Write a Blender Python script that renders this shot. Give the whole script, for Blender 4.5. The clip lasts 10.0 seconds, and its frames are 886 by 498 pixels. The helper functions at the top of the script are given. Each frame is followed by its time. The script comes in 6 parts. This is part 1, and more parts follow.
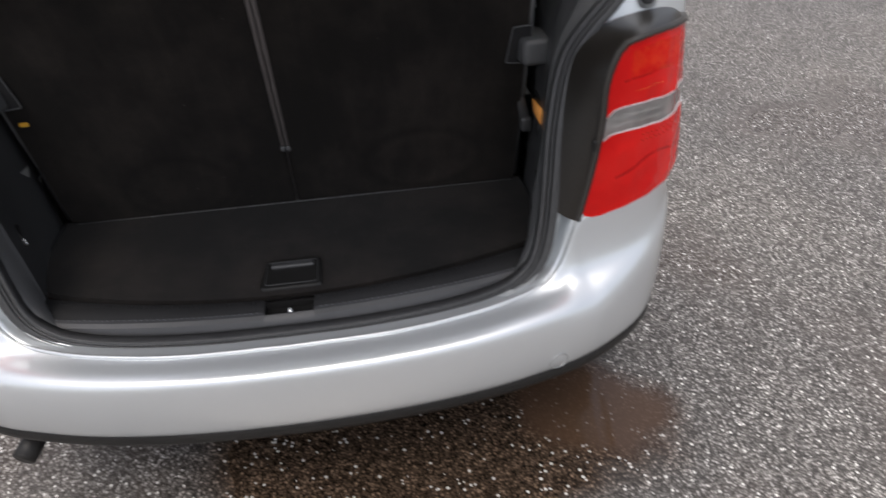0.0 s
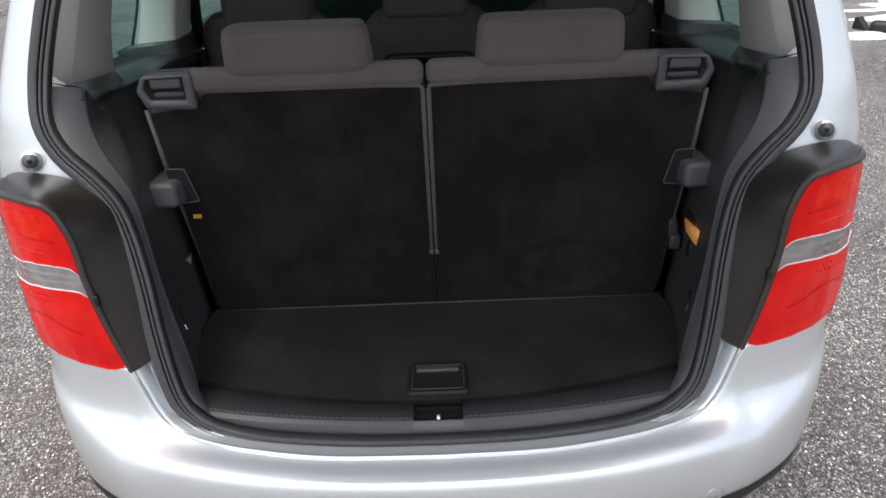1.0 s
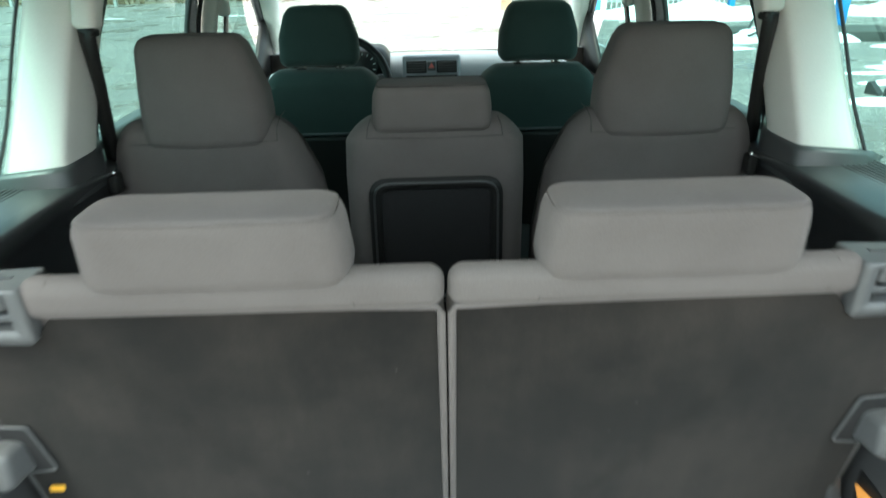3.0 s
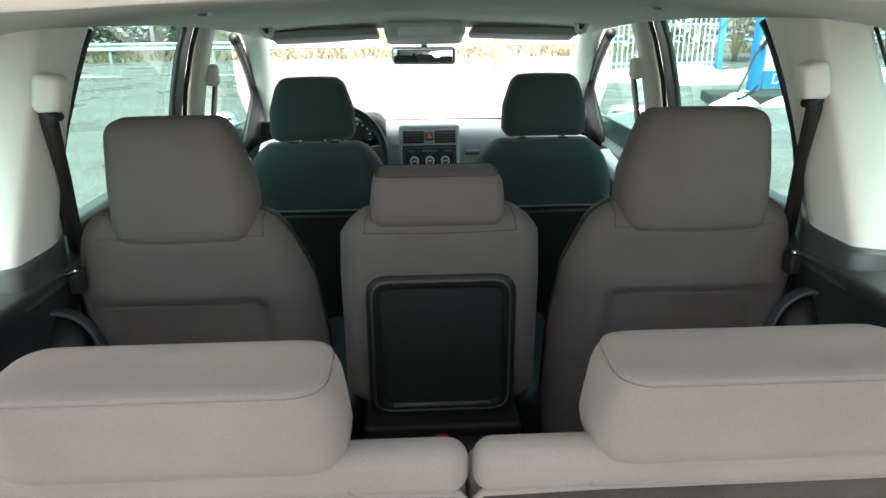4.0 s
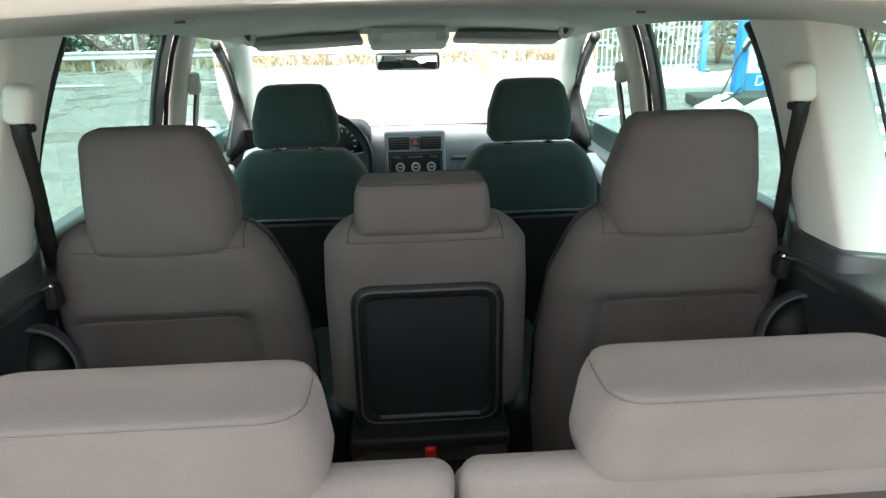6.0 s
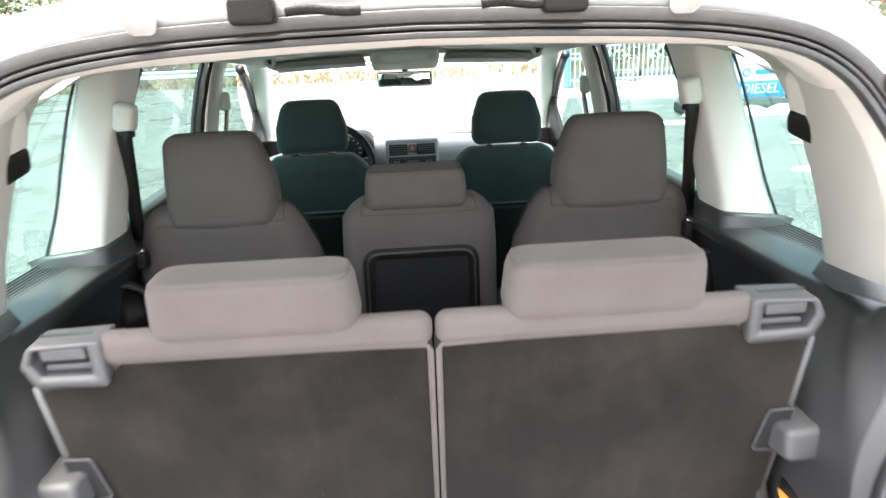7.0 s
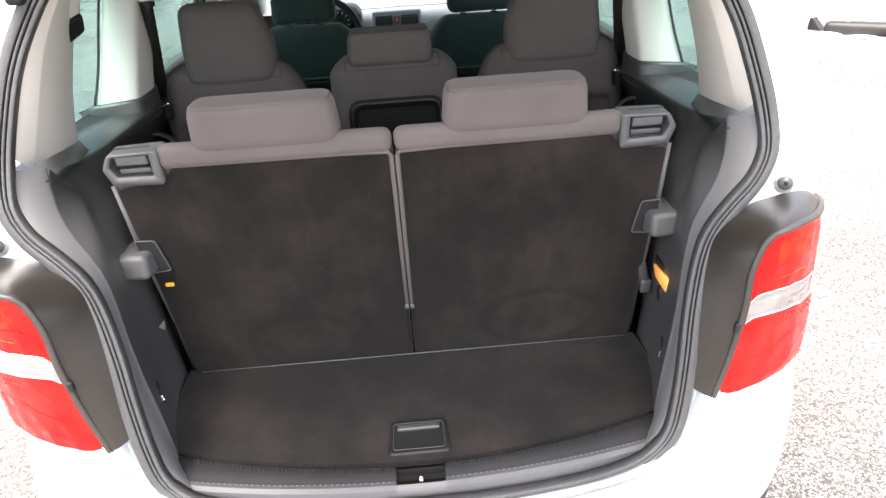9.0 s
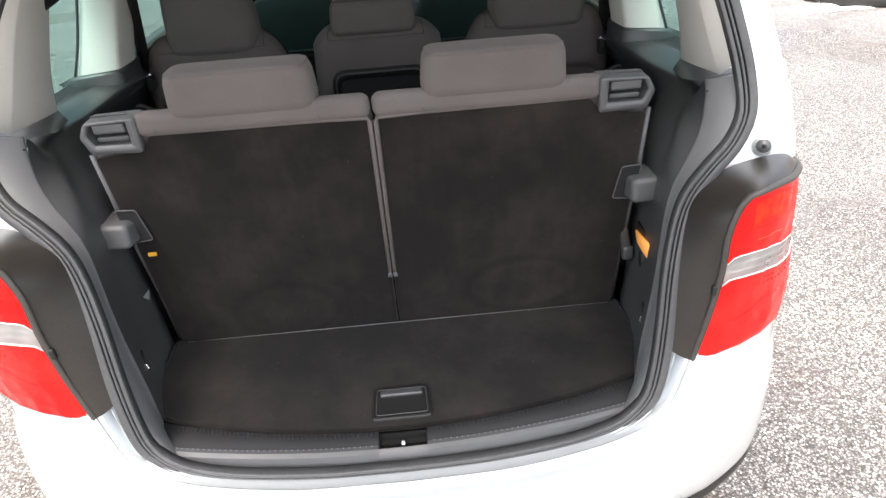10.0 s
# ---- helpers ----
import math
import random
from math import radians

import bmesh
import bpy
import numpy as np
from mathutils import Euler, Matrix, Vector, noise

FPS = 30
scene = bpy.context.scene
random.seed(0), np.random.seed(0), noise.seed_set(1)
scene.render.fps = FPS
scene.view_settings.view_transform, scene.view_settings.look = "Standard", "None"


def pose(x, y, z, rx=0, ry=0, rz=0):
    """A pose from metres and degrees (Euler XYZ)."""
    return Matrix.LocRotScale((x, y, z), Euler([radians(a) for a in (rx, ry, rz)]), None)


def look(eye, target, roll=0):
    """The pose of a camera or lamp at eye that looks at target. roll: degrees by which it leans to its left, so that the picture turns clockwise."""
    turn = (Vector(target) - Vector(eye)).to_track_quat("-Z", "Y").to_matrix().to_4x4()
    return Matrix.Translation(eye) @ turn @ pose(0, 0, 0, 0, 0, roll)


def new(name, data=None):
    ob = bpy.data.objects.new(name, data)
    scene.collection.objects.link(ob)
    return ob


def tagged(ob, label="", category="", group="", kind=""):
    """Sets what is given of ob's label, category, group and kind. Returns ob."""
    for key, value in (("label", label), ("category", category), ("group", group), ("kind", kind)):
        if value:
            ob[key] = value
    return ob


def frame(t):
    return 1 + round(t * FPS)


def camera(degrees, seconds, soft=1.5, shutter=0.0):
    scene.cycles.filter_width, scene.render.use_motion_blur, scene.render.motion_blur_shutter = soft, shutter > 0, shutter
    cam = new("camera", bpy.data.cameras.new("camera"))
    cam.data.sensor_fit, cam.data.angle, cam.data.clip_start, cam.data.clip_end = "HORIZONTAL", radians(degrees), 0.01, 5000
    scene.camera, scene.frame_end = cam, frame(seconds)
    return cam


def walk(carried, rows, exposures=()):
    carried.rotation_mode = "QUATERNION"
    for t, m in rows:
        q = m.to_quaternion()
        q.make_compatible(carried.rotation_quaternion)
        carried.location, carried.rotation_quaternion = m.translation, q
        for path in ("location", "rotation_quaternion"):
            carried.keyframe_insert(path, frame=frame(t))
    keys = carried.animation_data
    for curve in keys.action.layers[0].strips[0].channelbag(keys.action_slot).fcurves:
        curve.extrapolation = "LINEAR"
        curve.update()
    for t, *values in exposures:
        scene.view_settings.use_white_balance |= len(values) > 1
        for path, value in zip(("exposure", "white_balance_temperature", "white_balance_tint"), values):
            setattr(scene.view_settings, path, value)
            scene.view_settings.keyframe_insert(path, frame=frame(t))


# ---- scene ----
cam = camera(66.30, 10.0, soft=1.4, shutter=0.3)
# seconds, x, y, z, pitch, roll, yaw
ROWS = [
    (0, 0.2109, -0.9392, 1.4271, -35.353, 2.850, -6.986),
    (0.2, 0.1439, -0.9227, 1.4332, -33.801, 3.380, -5.234),
    (0.5, 0.0707, -0.9044, 1.4448, -32.925, 3.778, -3.896),
    (1, 0.0274, -0.9013, 1.4775, -27.888, 2.109, -0.784),
    (1.5, 0.0109, -0.9061, 1.4882, -26.301, 1.364, -2.275),
    (2, 0.0034, -0.8644, 1.4968, -27.828, 1.140, -3.035),
    (2.2, -0.0065, -0.8044, 1.4969, -27.590, 1.306, -3.195),
    (2.5, -0.0189, -0.6376, 1.5066, -27.325, 2.287, -2.246),
    (2.7, -0.0113, -0.4918, 1.5080, -25.746, 2.254, -1.121),
    (3, -0.0149, -0.2673, 1.5062, -24.375, 1.214, -1.714),
    (3.2, -0.0189, -0.1759, 1.4982, -21.898, 0.015, -1.434),
    (4.3, -0.0395, -0.0870, 1.5375, -19.558, 0.981, -2.784),
    (4.5, -0.0398, -0.0812, 1.5321, -19.334, 1.017, -3.026),
    (5, -0.0345, -0.0820, 1.5352, -19.397, 1.022, -3.380),
    (5.5, -0.0308, -0.0633, 1.5390, -20.175, 0.976, -3.865),
    (5.7, -0.0354, -0.0660, 1.5217, -19.932, 0.993, -3.749),
    (6.8, -0.0095, -0.3110, 1.5646, -18.377, 1.657, -3.159),
    (7, -0.0265, -0.4675, 1.5634, -18.261, 2.283, -3.760),
    (7.2, -0.0281, -0.6229, 1.5597, -20.224, 2.525, -3.094),
    (7.5, -0.0014, -0.7603, 1.5602, -24.845, 3.412, -2.653),
    (8, 0.0216, -0.8372, 1.5736, -27.020, 2.965, -2.623),
    (8.5, 0.0481, -0.8549, 1.5851, -28.228, 4.353, -2.341),
    (9, 0.0351, -0.8573, 1.5850, -27.893, 3.315, -3.877),
    (9.5, 0.0522, -0.8511, 1.5663, -29.125, 3.858, -4.228),
    (10, 0.0679, -0.8743, 1.5633, -29.690, 3.671, -4.229),
]
EXPOSURES = [(0.0, 0.5, 6700, 12), (0.5, 0.70, 6600, 12), (1.5, 0.95, 6500, 10), (2.0, 1.15, 6500, 10), (2.5, 1.6, 6600, 5), (3.0, 2.88, 6450, -8), (3.2, 3.05, 6650, -4), (4.5, 3.22, 6950, 4), (5.5, 3.22, 6950, 4), (6.8, 3.38, 6950, 9), (7.0, 3.44, 6950, 12), (7.5, 3.56, 7250, 15), (8.0, 3.31, 7250, 15), (9.0, 2.86, 6950, 14), (10.0, 2.28, 6850, 11)]
walk(cam, [(t, pose(x, y, z, 90 + pitch, roll, yaw)) for t, x, y, z, pitch, roll, yaw in ROWS], EXPOSURES)

# ---- light: overcast winter daylight ----
world = bpy.data.worlds.new("world")
scene.world = world
world.use_nodes = True
wn = world.node_tree
sky = wn.nodes.new("ShaderNodeTexSky")
sky.sky_type, sky.sun_disc = "NISHITA", False
sky.sun_elevation, sky.sun_rotation = radians(69), radians(196)
sky.air_density, sky.dust_density, sky.ozone_density = 1.0, 4.0, 1.0
cloud = wn.nodes.new("ShaderNodeHueSaturation")  # cloud cover greys the sky
cloud.inputs["Saturation"].default_value = 0.55
wn.links.new(sky.outputs[0], cloud.inputs["Color"])
wn.links.new(cloud.outputs[0], wn.nodes["Background"].inputs[0])
wn.nodes["Background"].inputs[1].default_value = 0.15
sun_data = bpy.data.lights.new("sun", "SUN")
sun_data.energy, sun_data.angle, sun_data.color = 1.7, radians(40), (1.0, 0.97, 0.93)
sun = new("sun", sun_data)
sun.matrix_world = look((-1.2, -4.2, 12), (0, 0, 0))


# ---- materials ----
def tree_of(name):
    m = bpy.data.materials.new(name)
    m.use_nodes = True
    return m, m.node_tree.nodes, m.node_tree.links, m.node_tree.nodes["Principled BSDF"]


def noise_node(nodes, links, scale, detail=4.0, rough=0.6, stretch=None):
    co = nodes.new("ShaderNodeTexCoord")
    n = nodes.new("ShaderNodeTexNoise")
    n.inputs["Scale"].default_value, n.inputs["Detail"].default_value, n.inputs["Roughness"].default_value = scale, detail, rough
    if stretch:
        mp = nodes.new("ShaderNodeMapping")
        mp.inputs["Scale"].default_value = stretch
        links.new(co.outputs["Object"], mp.inputs["Vector"])
        links.new(mp.outputs[0], n.inputs["Vector"])
    else:
        links.new(co.outputs["Object"], n.inputs["Vector"])
    return n


def ramp(nodes, links, fac, stops):
    r = nodes.new("ShaderNodeValToRGB")
    while len(r.color_ramp.elements) < len(stops):
        r.color_ramp.elements.new(0.5)
    for e, (p, c) in zip(r.color_ramp.elements, stops):
        e.position = p
        e.color = (*c, 1) if len(c) == 3 else c
    links.new(fac, r.inputs[0])
    return r


def surface(name, dark, light, rough=0.5, metal=0.0, grain=60.0, patch=3.0, bump=0.15, bump_dist=0.001, rough_var=0.1, coat=0.0, sheen=0.0, spec=0.5):
    """Two scales of variation between a dark and a light base colour, with fine relief."""
    m, nodes, links, p = tree_of(name)
    a, b = noise_node(nodes, links, patch, 5), noise_node(nodes, links, grain, 3)
    mixer = nodes.new("ShaderNodeMath")
    mixer.operation = "MULTIPLY_ADD"
    links.new(b.outputs[0], mixer.inputs[0])
    mixer.inputs[1].default_value = 0.45
    half = nodes.new("ShaderNodeMath")
    half.operation = "MULTIPLY"
    links.new(a.outputs[0], half.inputs[0])
    half.inputs[1].default_value = 0.55
    links.new(half.outputs[0], mixer.inputs[2])
    r = ramp(nodes, links, mixer.outputs[0], [(0.36, dark), (0.64, light)])
    links.new(r.outputs[0], p.inputs["Base Color"])
    rr = nodes.new("ShaderNodeMapRange")
    rr.inputs[3].default_value, rr.inputs[4].default_value = max(0.02, rough - rough_var), min(1.0, rough + rough_var)
    links.new(a.outputs[0], rr.inputs[0])
    links.new(rr.outputs[0], p.inputs["Roughness"])
    p.inputs["Metallic"].default_value = metal
    p.inputs["Coat Weight"].default_value = coat
    p.inputs["Coat Roughness"].default_value = 0.06
    p.inputs["Sheen Weight"].default_value = sheen
    p.inputs["Specular IOR Level"].default_value = spec
    if bump:
        bp = nodes.new("ShaderNodeBump")
        bp.inputs["Strength"].default_value, bp.inputs["Distance"].default_value = bump, bump_dist
        links.new(b.outputs[0], bp.inputs["Height"])
        links.new(bp.outputs[0], p.inputs["Normal"])
    return m


def glass(name, tint, gloss=0.04, rough=0.0):
    """A thin pane: tinted see-through with a clear reflection that grows at grazing angles."""
    m, nodes, links, p = tree_of(name)
    nodes.remove(p)
    tr, gl, mx, lw, pw, mr = (nodes.new(k) for k in ("ShaderNodeBsdfTransparent", "ShaderNodeBsdfGlossy", "ShaderNodeMixShader", "ShaderNodeLayerWeight", "ShaderNodeMath", "ShaderNodeMapRange"))
    tr.inputs[0].default_value = (*tint, 1)
    gl.inputs[0].default_value = (0.9, 0.95, 0.95, 1)
    gl.inputs["Roughness"].default_value = rough
    pw.operation = "POWER"
    pw.inputs[1].default_value = 5.0
    mr.inputs[3].default_value, mr.inputs[4].default_value = gloss, 0.55
    links.new(lw.outputs["Facing"], pw.inputs[0])
    links.new(pw.outputs[0], mr.inputs[0])
    links.new(mr.outputs[0], mx.inputs[0])
    links.new(tr.outputs[0], mx.inputs[1])
    links.new(gl.outputs[0], mx.inputs[2])
    links.new(mx.outputs[0], nodes["Material Output"].inputs[0])
    return m


def lens_material(name, colour, body, clear=0.5, blotch=9.0):
    """Coloured lamp plastic: part see-through, part body colour, under a gloss."""
    m, nodes, links, p = tree_of(name)
    n = noise_node(nodes, links, blotch, 3)
    r = ramp(nodes, links, n.outputs[0], [(0.38, body), (0.62, colour)])
    links.new(r.outputs[0], p.inputs["Base Color"])
    p.inputs["Roughness"].default_value = 0.12
    p.inputs["Coat Weight"].default_value = 0.12
    p.inputs["Specular IOR Level"].default_value = 0.3
    facet, ripple = nodes.new("ShaderNodeTexVoronoi"), nodes.new("ShaderNodeBump")
    facet.inputs["Scale"].default_value = 26.0
    links.new(n.inputs["Vector"].links[0].from_socket, facet.inputs["Vector"])
    ripple.inputs["Strength"].default_value, ripple.inputs["Distance"].default_value = 0.35, 0.01
    links.new(facet.outputs["Distance"], ripple.inputs["Height"])
    links.new(ripple.outputs[0], p.inputs["Normal"])
    tr, mx = nodes.new("ShaderNodeBsdfTransparent"), nodes.new("ShaderNodeMixShader")
    tr.inputs[0].default_value = (*colour, 1)
    mx.inputs[0].default_value = clear
    links.new(p.outputs[0], mx.inputs[1])
    links.new(tr.outputs[0], mx.inputs[2])
    links.new(mx.outputs[0], nodes["Material Output"].inputs[0])
    return m


def glow(name, colour, strength):
    m, nodes, links, p = tree_of(name)
    p.inputs["Base Color"].default_value = (*colour, 1)
    p.inputs["Emission Color"].default_value = (*colour, 1)
    p.inputs["Emission Strength"].default_value = strength
    return m


SILVER = surface("silver_paint", (0.70, 0.735, 0.755), (0.75, 0.785, 0.805), 0.33, 0.62, 900, 2, 0.02, 0.0003, 0.03, coat=1.0)
RUBBER = surface("black_rubber", (0.012, 0.012, 0.013), (0.03, 0.03, 0.031), 0.5, 0, 120, 5, 0.1, 0.0005)
SEAL = surface("satin_grey_black_rubber", (0.050, 0.051, 0.053), (0.072, 0.073, 0.075), 0.45, 0, 120, 5, 0.1, 0.0005)
BLACK = surface("black_plastic", (0.012, 0.012, 0.012), (0.022, 0.021, 0.020), 0.45, 0, 500, 4, 0.2, 0.0004, spec=0.3)
LAMP_GUTTER = surface("dark_brown_plastic", (0.014, 0.012, 0.010), (0.028, 0.024, 0.020), 0.34, 0, 300, 5, 0.1, 0.0004)
GUTTER_RIM = surface("grey_brown_plastic", (0.036, 0.032, 0.028), (0.052, 0.047, 0.042), 0.42, 0, 300, 5, 0.1, 0.0004)
TRIM = surface("charcoal_grained_plastic", (0.043, 0.044, 0.046), (0.062, 0.063, 0.065), 0.38, 0, 700, 4, 0.35, 0.0005, spec=0.8)
SILL_DARK = surface("dark_grained_sill_plastic", (0.016, 0.016, 0.017), (0.028, 0.028, 0.029), 0.75, 0, 700, 4, 0.35, 0.0005, spec=0.25)
TRIM_LIGHT = surface("grey_grained_plastic", (0.072, 0.074, 0.077), (0.100, 0.102, 0.105), 0.46, 0, 700, 4, 0.35, 0.0005)
SEAM = surface("brown_grey_thread", (0.045, 0.04, 0.038), (0.06, 0.054, 0.052), 0.9)


def needle_felt():
    """Black boot felt: fine fibres, rubbed paler patches with wipe marks, and a little lint."""
    m, nodes, links, p = tree_of("black_needle_felt")
    fibre = noise_node(nodes, links, 700, 3)
    rub = noise_node(nodes, links, 5.5, 5, 0.62)
    wipe = noise_node(nodes, links, 34.0, 4, 0.6, (1.0, 0.6, 0.12))
    base = ramp(nodes, links, fibre.outputs[0], [(0.30, (0.0078, 0.0066, 0.0059)), (0.70, (0.0142, 0.0119, 0.0106))])
    worn = ramp(nodes, links, rub.outputs[0], [(0.40, (0.72, 0.72, 0.72)), (0.68, (1.95, 1.88, 1.82))])
    streak = ramp(nodes, links, wipe.outputs[0], [(0.40, (0.92, 0.92, 0.92)), (0.66, (1.16, 1.155, 1.15))])
    spots = []
    where = nodes.new("ShaderNodeTexCoord")
    for cx, cz, rx, rz in ((.300, .705, .135, .080), (-.250, .690, .120, .080)):
        at, far, grain, total = (nodes.new(k) for k in ("ShaderNodeMapping", "ShaderNodeVectorMath", "ShaderNodeMath", "ShaderNodeMath"))
        at.inputs["Location"].default_value = (-cx / rx * .7, 0, -cz / rz * .7)
        at.inputs["Scale"].default_value = (.7 / rx, 0, .7 / rz)
        links.new(where.outputs["Object"], at.inputs["Vector"])
        far.operation, grain.operation, total.operation = "LENGTH", "MULTIPLY", "ADD"
        links.new(at.outputs[0], far.inputs[0])
        links.new(rub.outputs[0], grain.inputs[0])
        grain.inputs[1].default_value = 0.12
        links.new(far.outputs["Value"], total.inputs[0])
        links.new(grain.outputs[0], total.inputs[1])
        spots.append(ramp(nodes, links, total.outputs[0], [(0.40, (1.05, 1.05, 1.05)), (0.62, (1.20, 1.19, 1.18)), (0.74, (0.74, 0.74, 0.74)), (0.88, (1, 1, 1))]))
    last = base.outputs[0]
    for r in (worn, streak, *spots):
        k = nodes.new("ShaderNodeMix")
        k.data_type, k.blend_type = "RGBA", "MULTIPLY"
        k.inputs[0].default_value = 1.0
        links.new(last, k.inputs[6])
        links.new(r.outputs[0], k.inputs[7])
        last = k.outputs[2]
    lint, spot, co = nodes.new("ShaderNodeTexVoronoi"), nodes.new("ShaderNodeMix"), nodes.new("ShaderNodeTexCoord")
    lint.inputs["Scale"].default_value = 26.0
    links.new(co.outputs["Object"], lint.inputs["Vector"])
    speck = ramp(nodes, links, lint.outputs["Distance"], [(0.030, (1, 1, 1)), (0.036, (0, 0, 0))])
    spot.data_type = "RGBA"
    links.new(speck.outputs[0], spot.inputs[0])
    links.new(last, spot.inputs[6])
    spot.inputs[7].default_value = (0.06, 0.056, 0.052, 1)
    links.new(spot.outputs[2], p.inputs["Base Color"])
    p.inputs["Roughness"].default_value = 0.95
    p.inputs["Sheen Weight"].default_value = 0.16
    p.inputs["Specular IOR Level"].default_value = 0.1
    bp = nodes.new("ShaderNodeBump")
    bp.inputs["Strength"].default_value, bp.inputs["Distance"].default_value = 0.3, 0.001
    links.new(fibre.outputs[0], bp.inputs["Height"])
    links.new(bp.outputs[0], p.inputs["Normal"])
    return m


CARPET = needle_felt()
FABRIC = surface("grey_woven_fabric", (0.099, 0.086, 0.083), (0.140, 0.124, 0.120), 0.92, 0, 900, 4, 0.5, 0.0008, 0.04, sheen=0.05, spec=0.15)
FABRIC_DARK = surface("dark_green_grey_fabric", (0.026, 0.043, 0.039), (0.040, 0.060, 0.055), 0.92, 0, 900, 4, 0.4, 0.0008, 0.04, sheen=0.2, spec=0.15)
CREAM = surface("cream_pillar_plastic", (0.70, 0.675, 0.625), (0.78, 0.755, 0.705), 0.55, 0, 500, 3, 0.2, 0.0004)
LINER = surface("grey_headliner_felt", (0.58, 0.57, 0.535), (0.66, 0.65, 0.61), 0.95, 0, 500, 3, 0.5, 0.001, 0.03, spec=0.1)
VISOR = surface("grey_visor_fabric", (0.27, 0.265, 0.25), (0.33, 0.325, 0.305), 0.9, 0, 500, 3, 0.4, 0.0008, 0.03, spec=0.15)
DASH = surface("light_grey_dash_plastic", (0.27, 0.285, 0.31), (0.33, 0.345, 0.37), 0.5, 0, 600, 3, 0.3, 0.0005)
CHROME = surface("chrome", (0.75, 0.75, 0.74), (0.85, 0.85, 0.84), 0.15, 1.0, 100, 5, 0.02)
STEEL = surface("galvanised_steel", (0.42, 0.44, 0.45), (0.60, 0.62, 0.62), 0.45, 0.8, 40, 6, 0.1)
RED_LENS = lens_material("red_lamp_plastic", (1.0, 0.020, 0.016), (0.92, 0.007, 0.007), 0.28)
INDICATOR_LENS = lens_material("orange_red_lamp_plastic", (0.98, 0.050, 0.012), (0.90, 0.008, 0.007), 0.40, 55.0)
# deeper red that paints the shading of the lens folds
FOLD_LENS = lens_material("fold_shade_red", (0.74, 0.008, 0.007), (0.56, 0.004, 0.004), 0.35)
CLEAR_LENS = lens_material("clear_lamp_plastic", (0.66, 0.65, 0.63), (0.40, 0.395, 0.38), 0.60)
DULL_SILVER = surface("dull_silver_reflector", (0.36, 0.36, 0.35), (0.55, 0.55, 0.53), 0.4, 0.3, 60, 14, 0.1)
GREEN_GLASS = glass("green_tinted_glass", (0.28, 0.455, 0.43))
DARK_GLASS = glass("privacy_glass", (0.07, 0.08, 0.082))
CLEAR_GLASS = glass("windscreen_glass", (0.86, 0.93, 0.91))
MIRROR = surface("mirror", (0.85, 0.87, 0.87), (0.88, 0.9, 0.9), 0.02, 1.0, 50, 5, 0.0, rough_var=0.01)
# slight emission stands in for daylight caught in the amber lens
AMBER = glow("amber_lamp", (0.95, 0.40, 0.10), 0.10)
ORANGE = surface("orange_plastic", (0.75, 0.38, 0.03), (0.85, 0.45, 0.05), 0.4)
RED_PLASTIC = surface("red_plastic", (0.55, 0.015, 0.01), (0.7, 0.02, 0.015), 0.35)
HAZARD_RED = surface("hazard_red", (0.65, 0.12, 0.10), (0.75, 0.16, 0.13), 0.4)
SILL_GREY = surface("grey_grained_sill_plastic", (0.054, 0.055, 0.058), (0.078, 0.079, 0.083), 0.42, 0, 700, 4, 0.35, 0.0005)
WHITE_MARK = surface("white_marking", (0.7, 0.7, 0.7), (0.8, 0.8, 0.8), 0.5)
BLUE = surface("blue_paint", (0.02, 0.20, 0.55), (0.03, 0.26, 0.66), 0.4, 0, 60, 4, 0.05)
WHITE = surface("white_paint", (0.70, 0.70, 0.70), (0.82, 0.82, 0.81), 0.45, 0, 60, 3, 0.05)
SNOW = surface("old_snow", (0.66, 0.68, 0.71), (0.88, 0.89, 0.91), 0.8, 0, 40, 3, 0.8, 0.02)
SIDE_GREY = surface("grey_side_plastic", (0.120, 0.121, 0.124), (0.150, 0.151, 0.154), 0.5, 0, 700, 4, 0.35, 0.0005)
CONCRETE = surface("mossy_dark_concrete", (0.02, 0.022, 0.02), (0.045, 0.048, 0.043), 0.85, 0, 60, 4, 0.4, 0.004)
WOOD = surface("weathered_wood", (0.22, 0.13, 0.07), (0.40, 0.27, 0.16), 0.8, 0, 50, 6, 0.4, 0.003)
LEAF = surface("evergreen_leaf", (0.025, 0.05, 0.022), (0.07, 0.11, 0.05), 0.7, 0, 30, 4, 0.2)
DRY_GRASS = surface("dry_grass", (0.12, 0.085, 0.05), (0.24, 0.18, 0.11), 0.95, 0, 20, 2, 0.5, 0.02)
BANK = surface("winter_bank_soil", (0.06, 0.05, 0.035), (0.17, 0.14, 0.10), 0.95, 0, 4, 0.6, 0.5, 0.05)


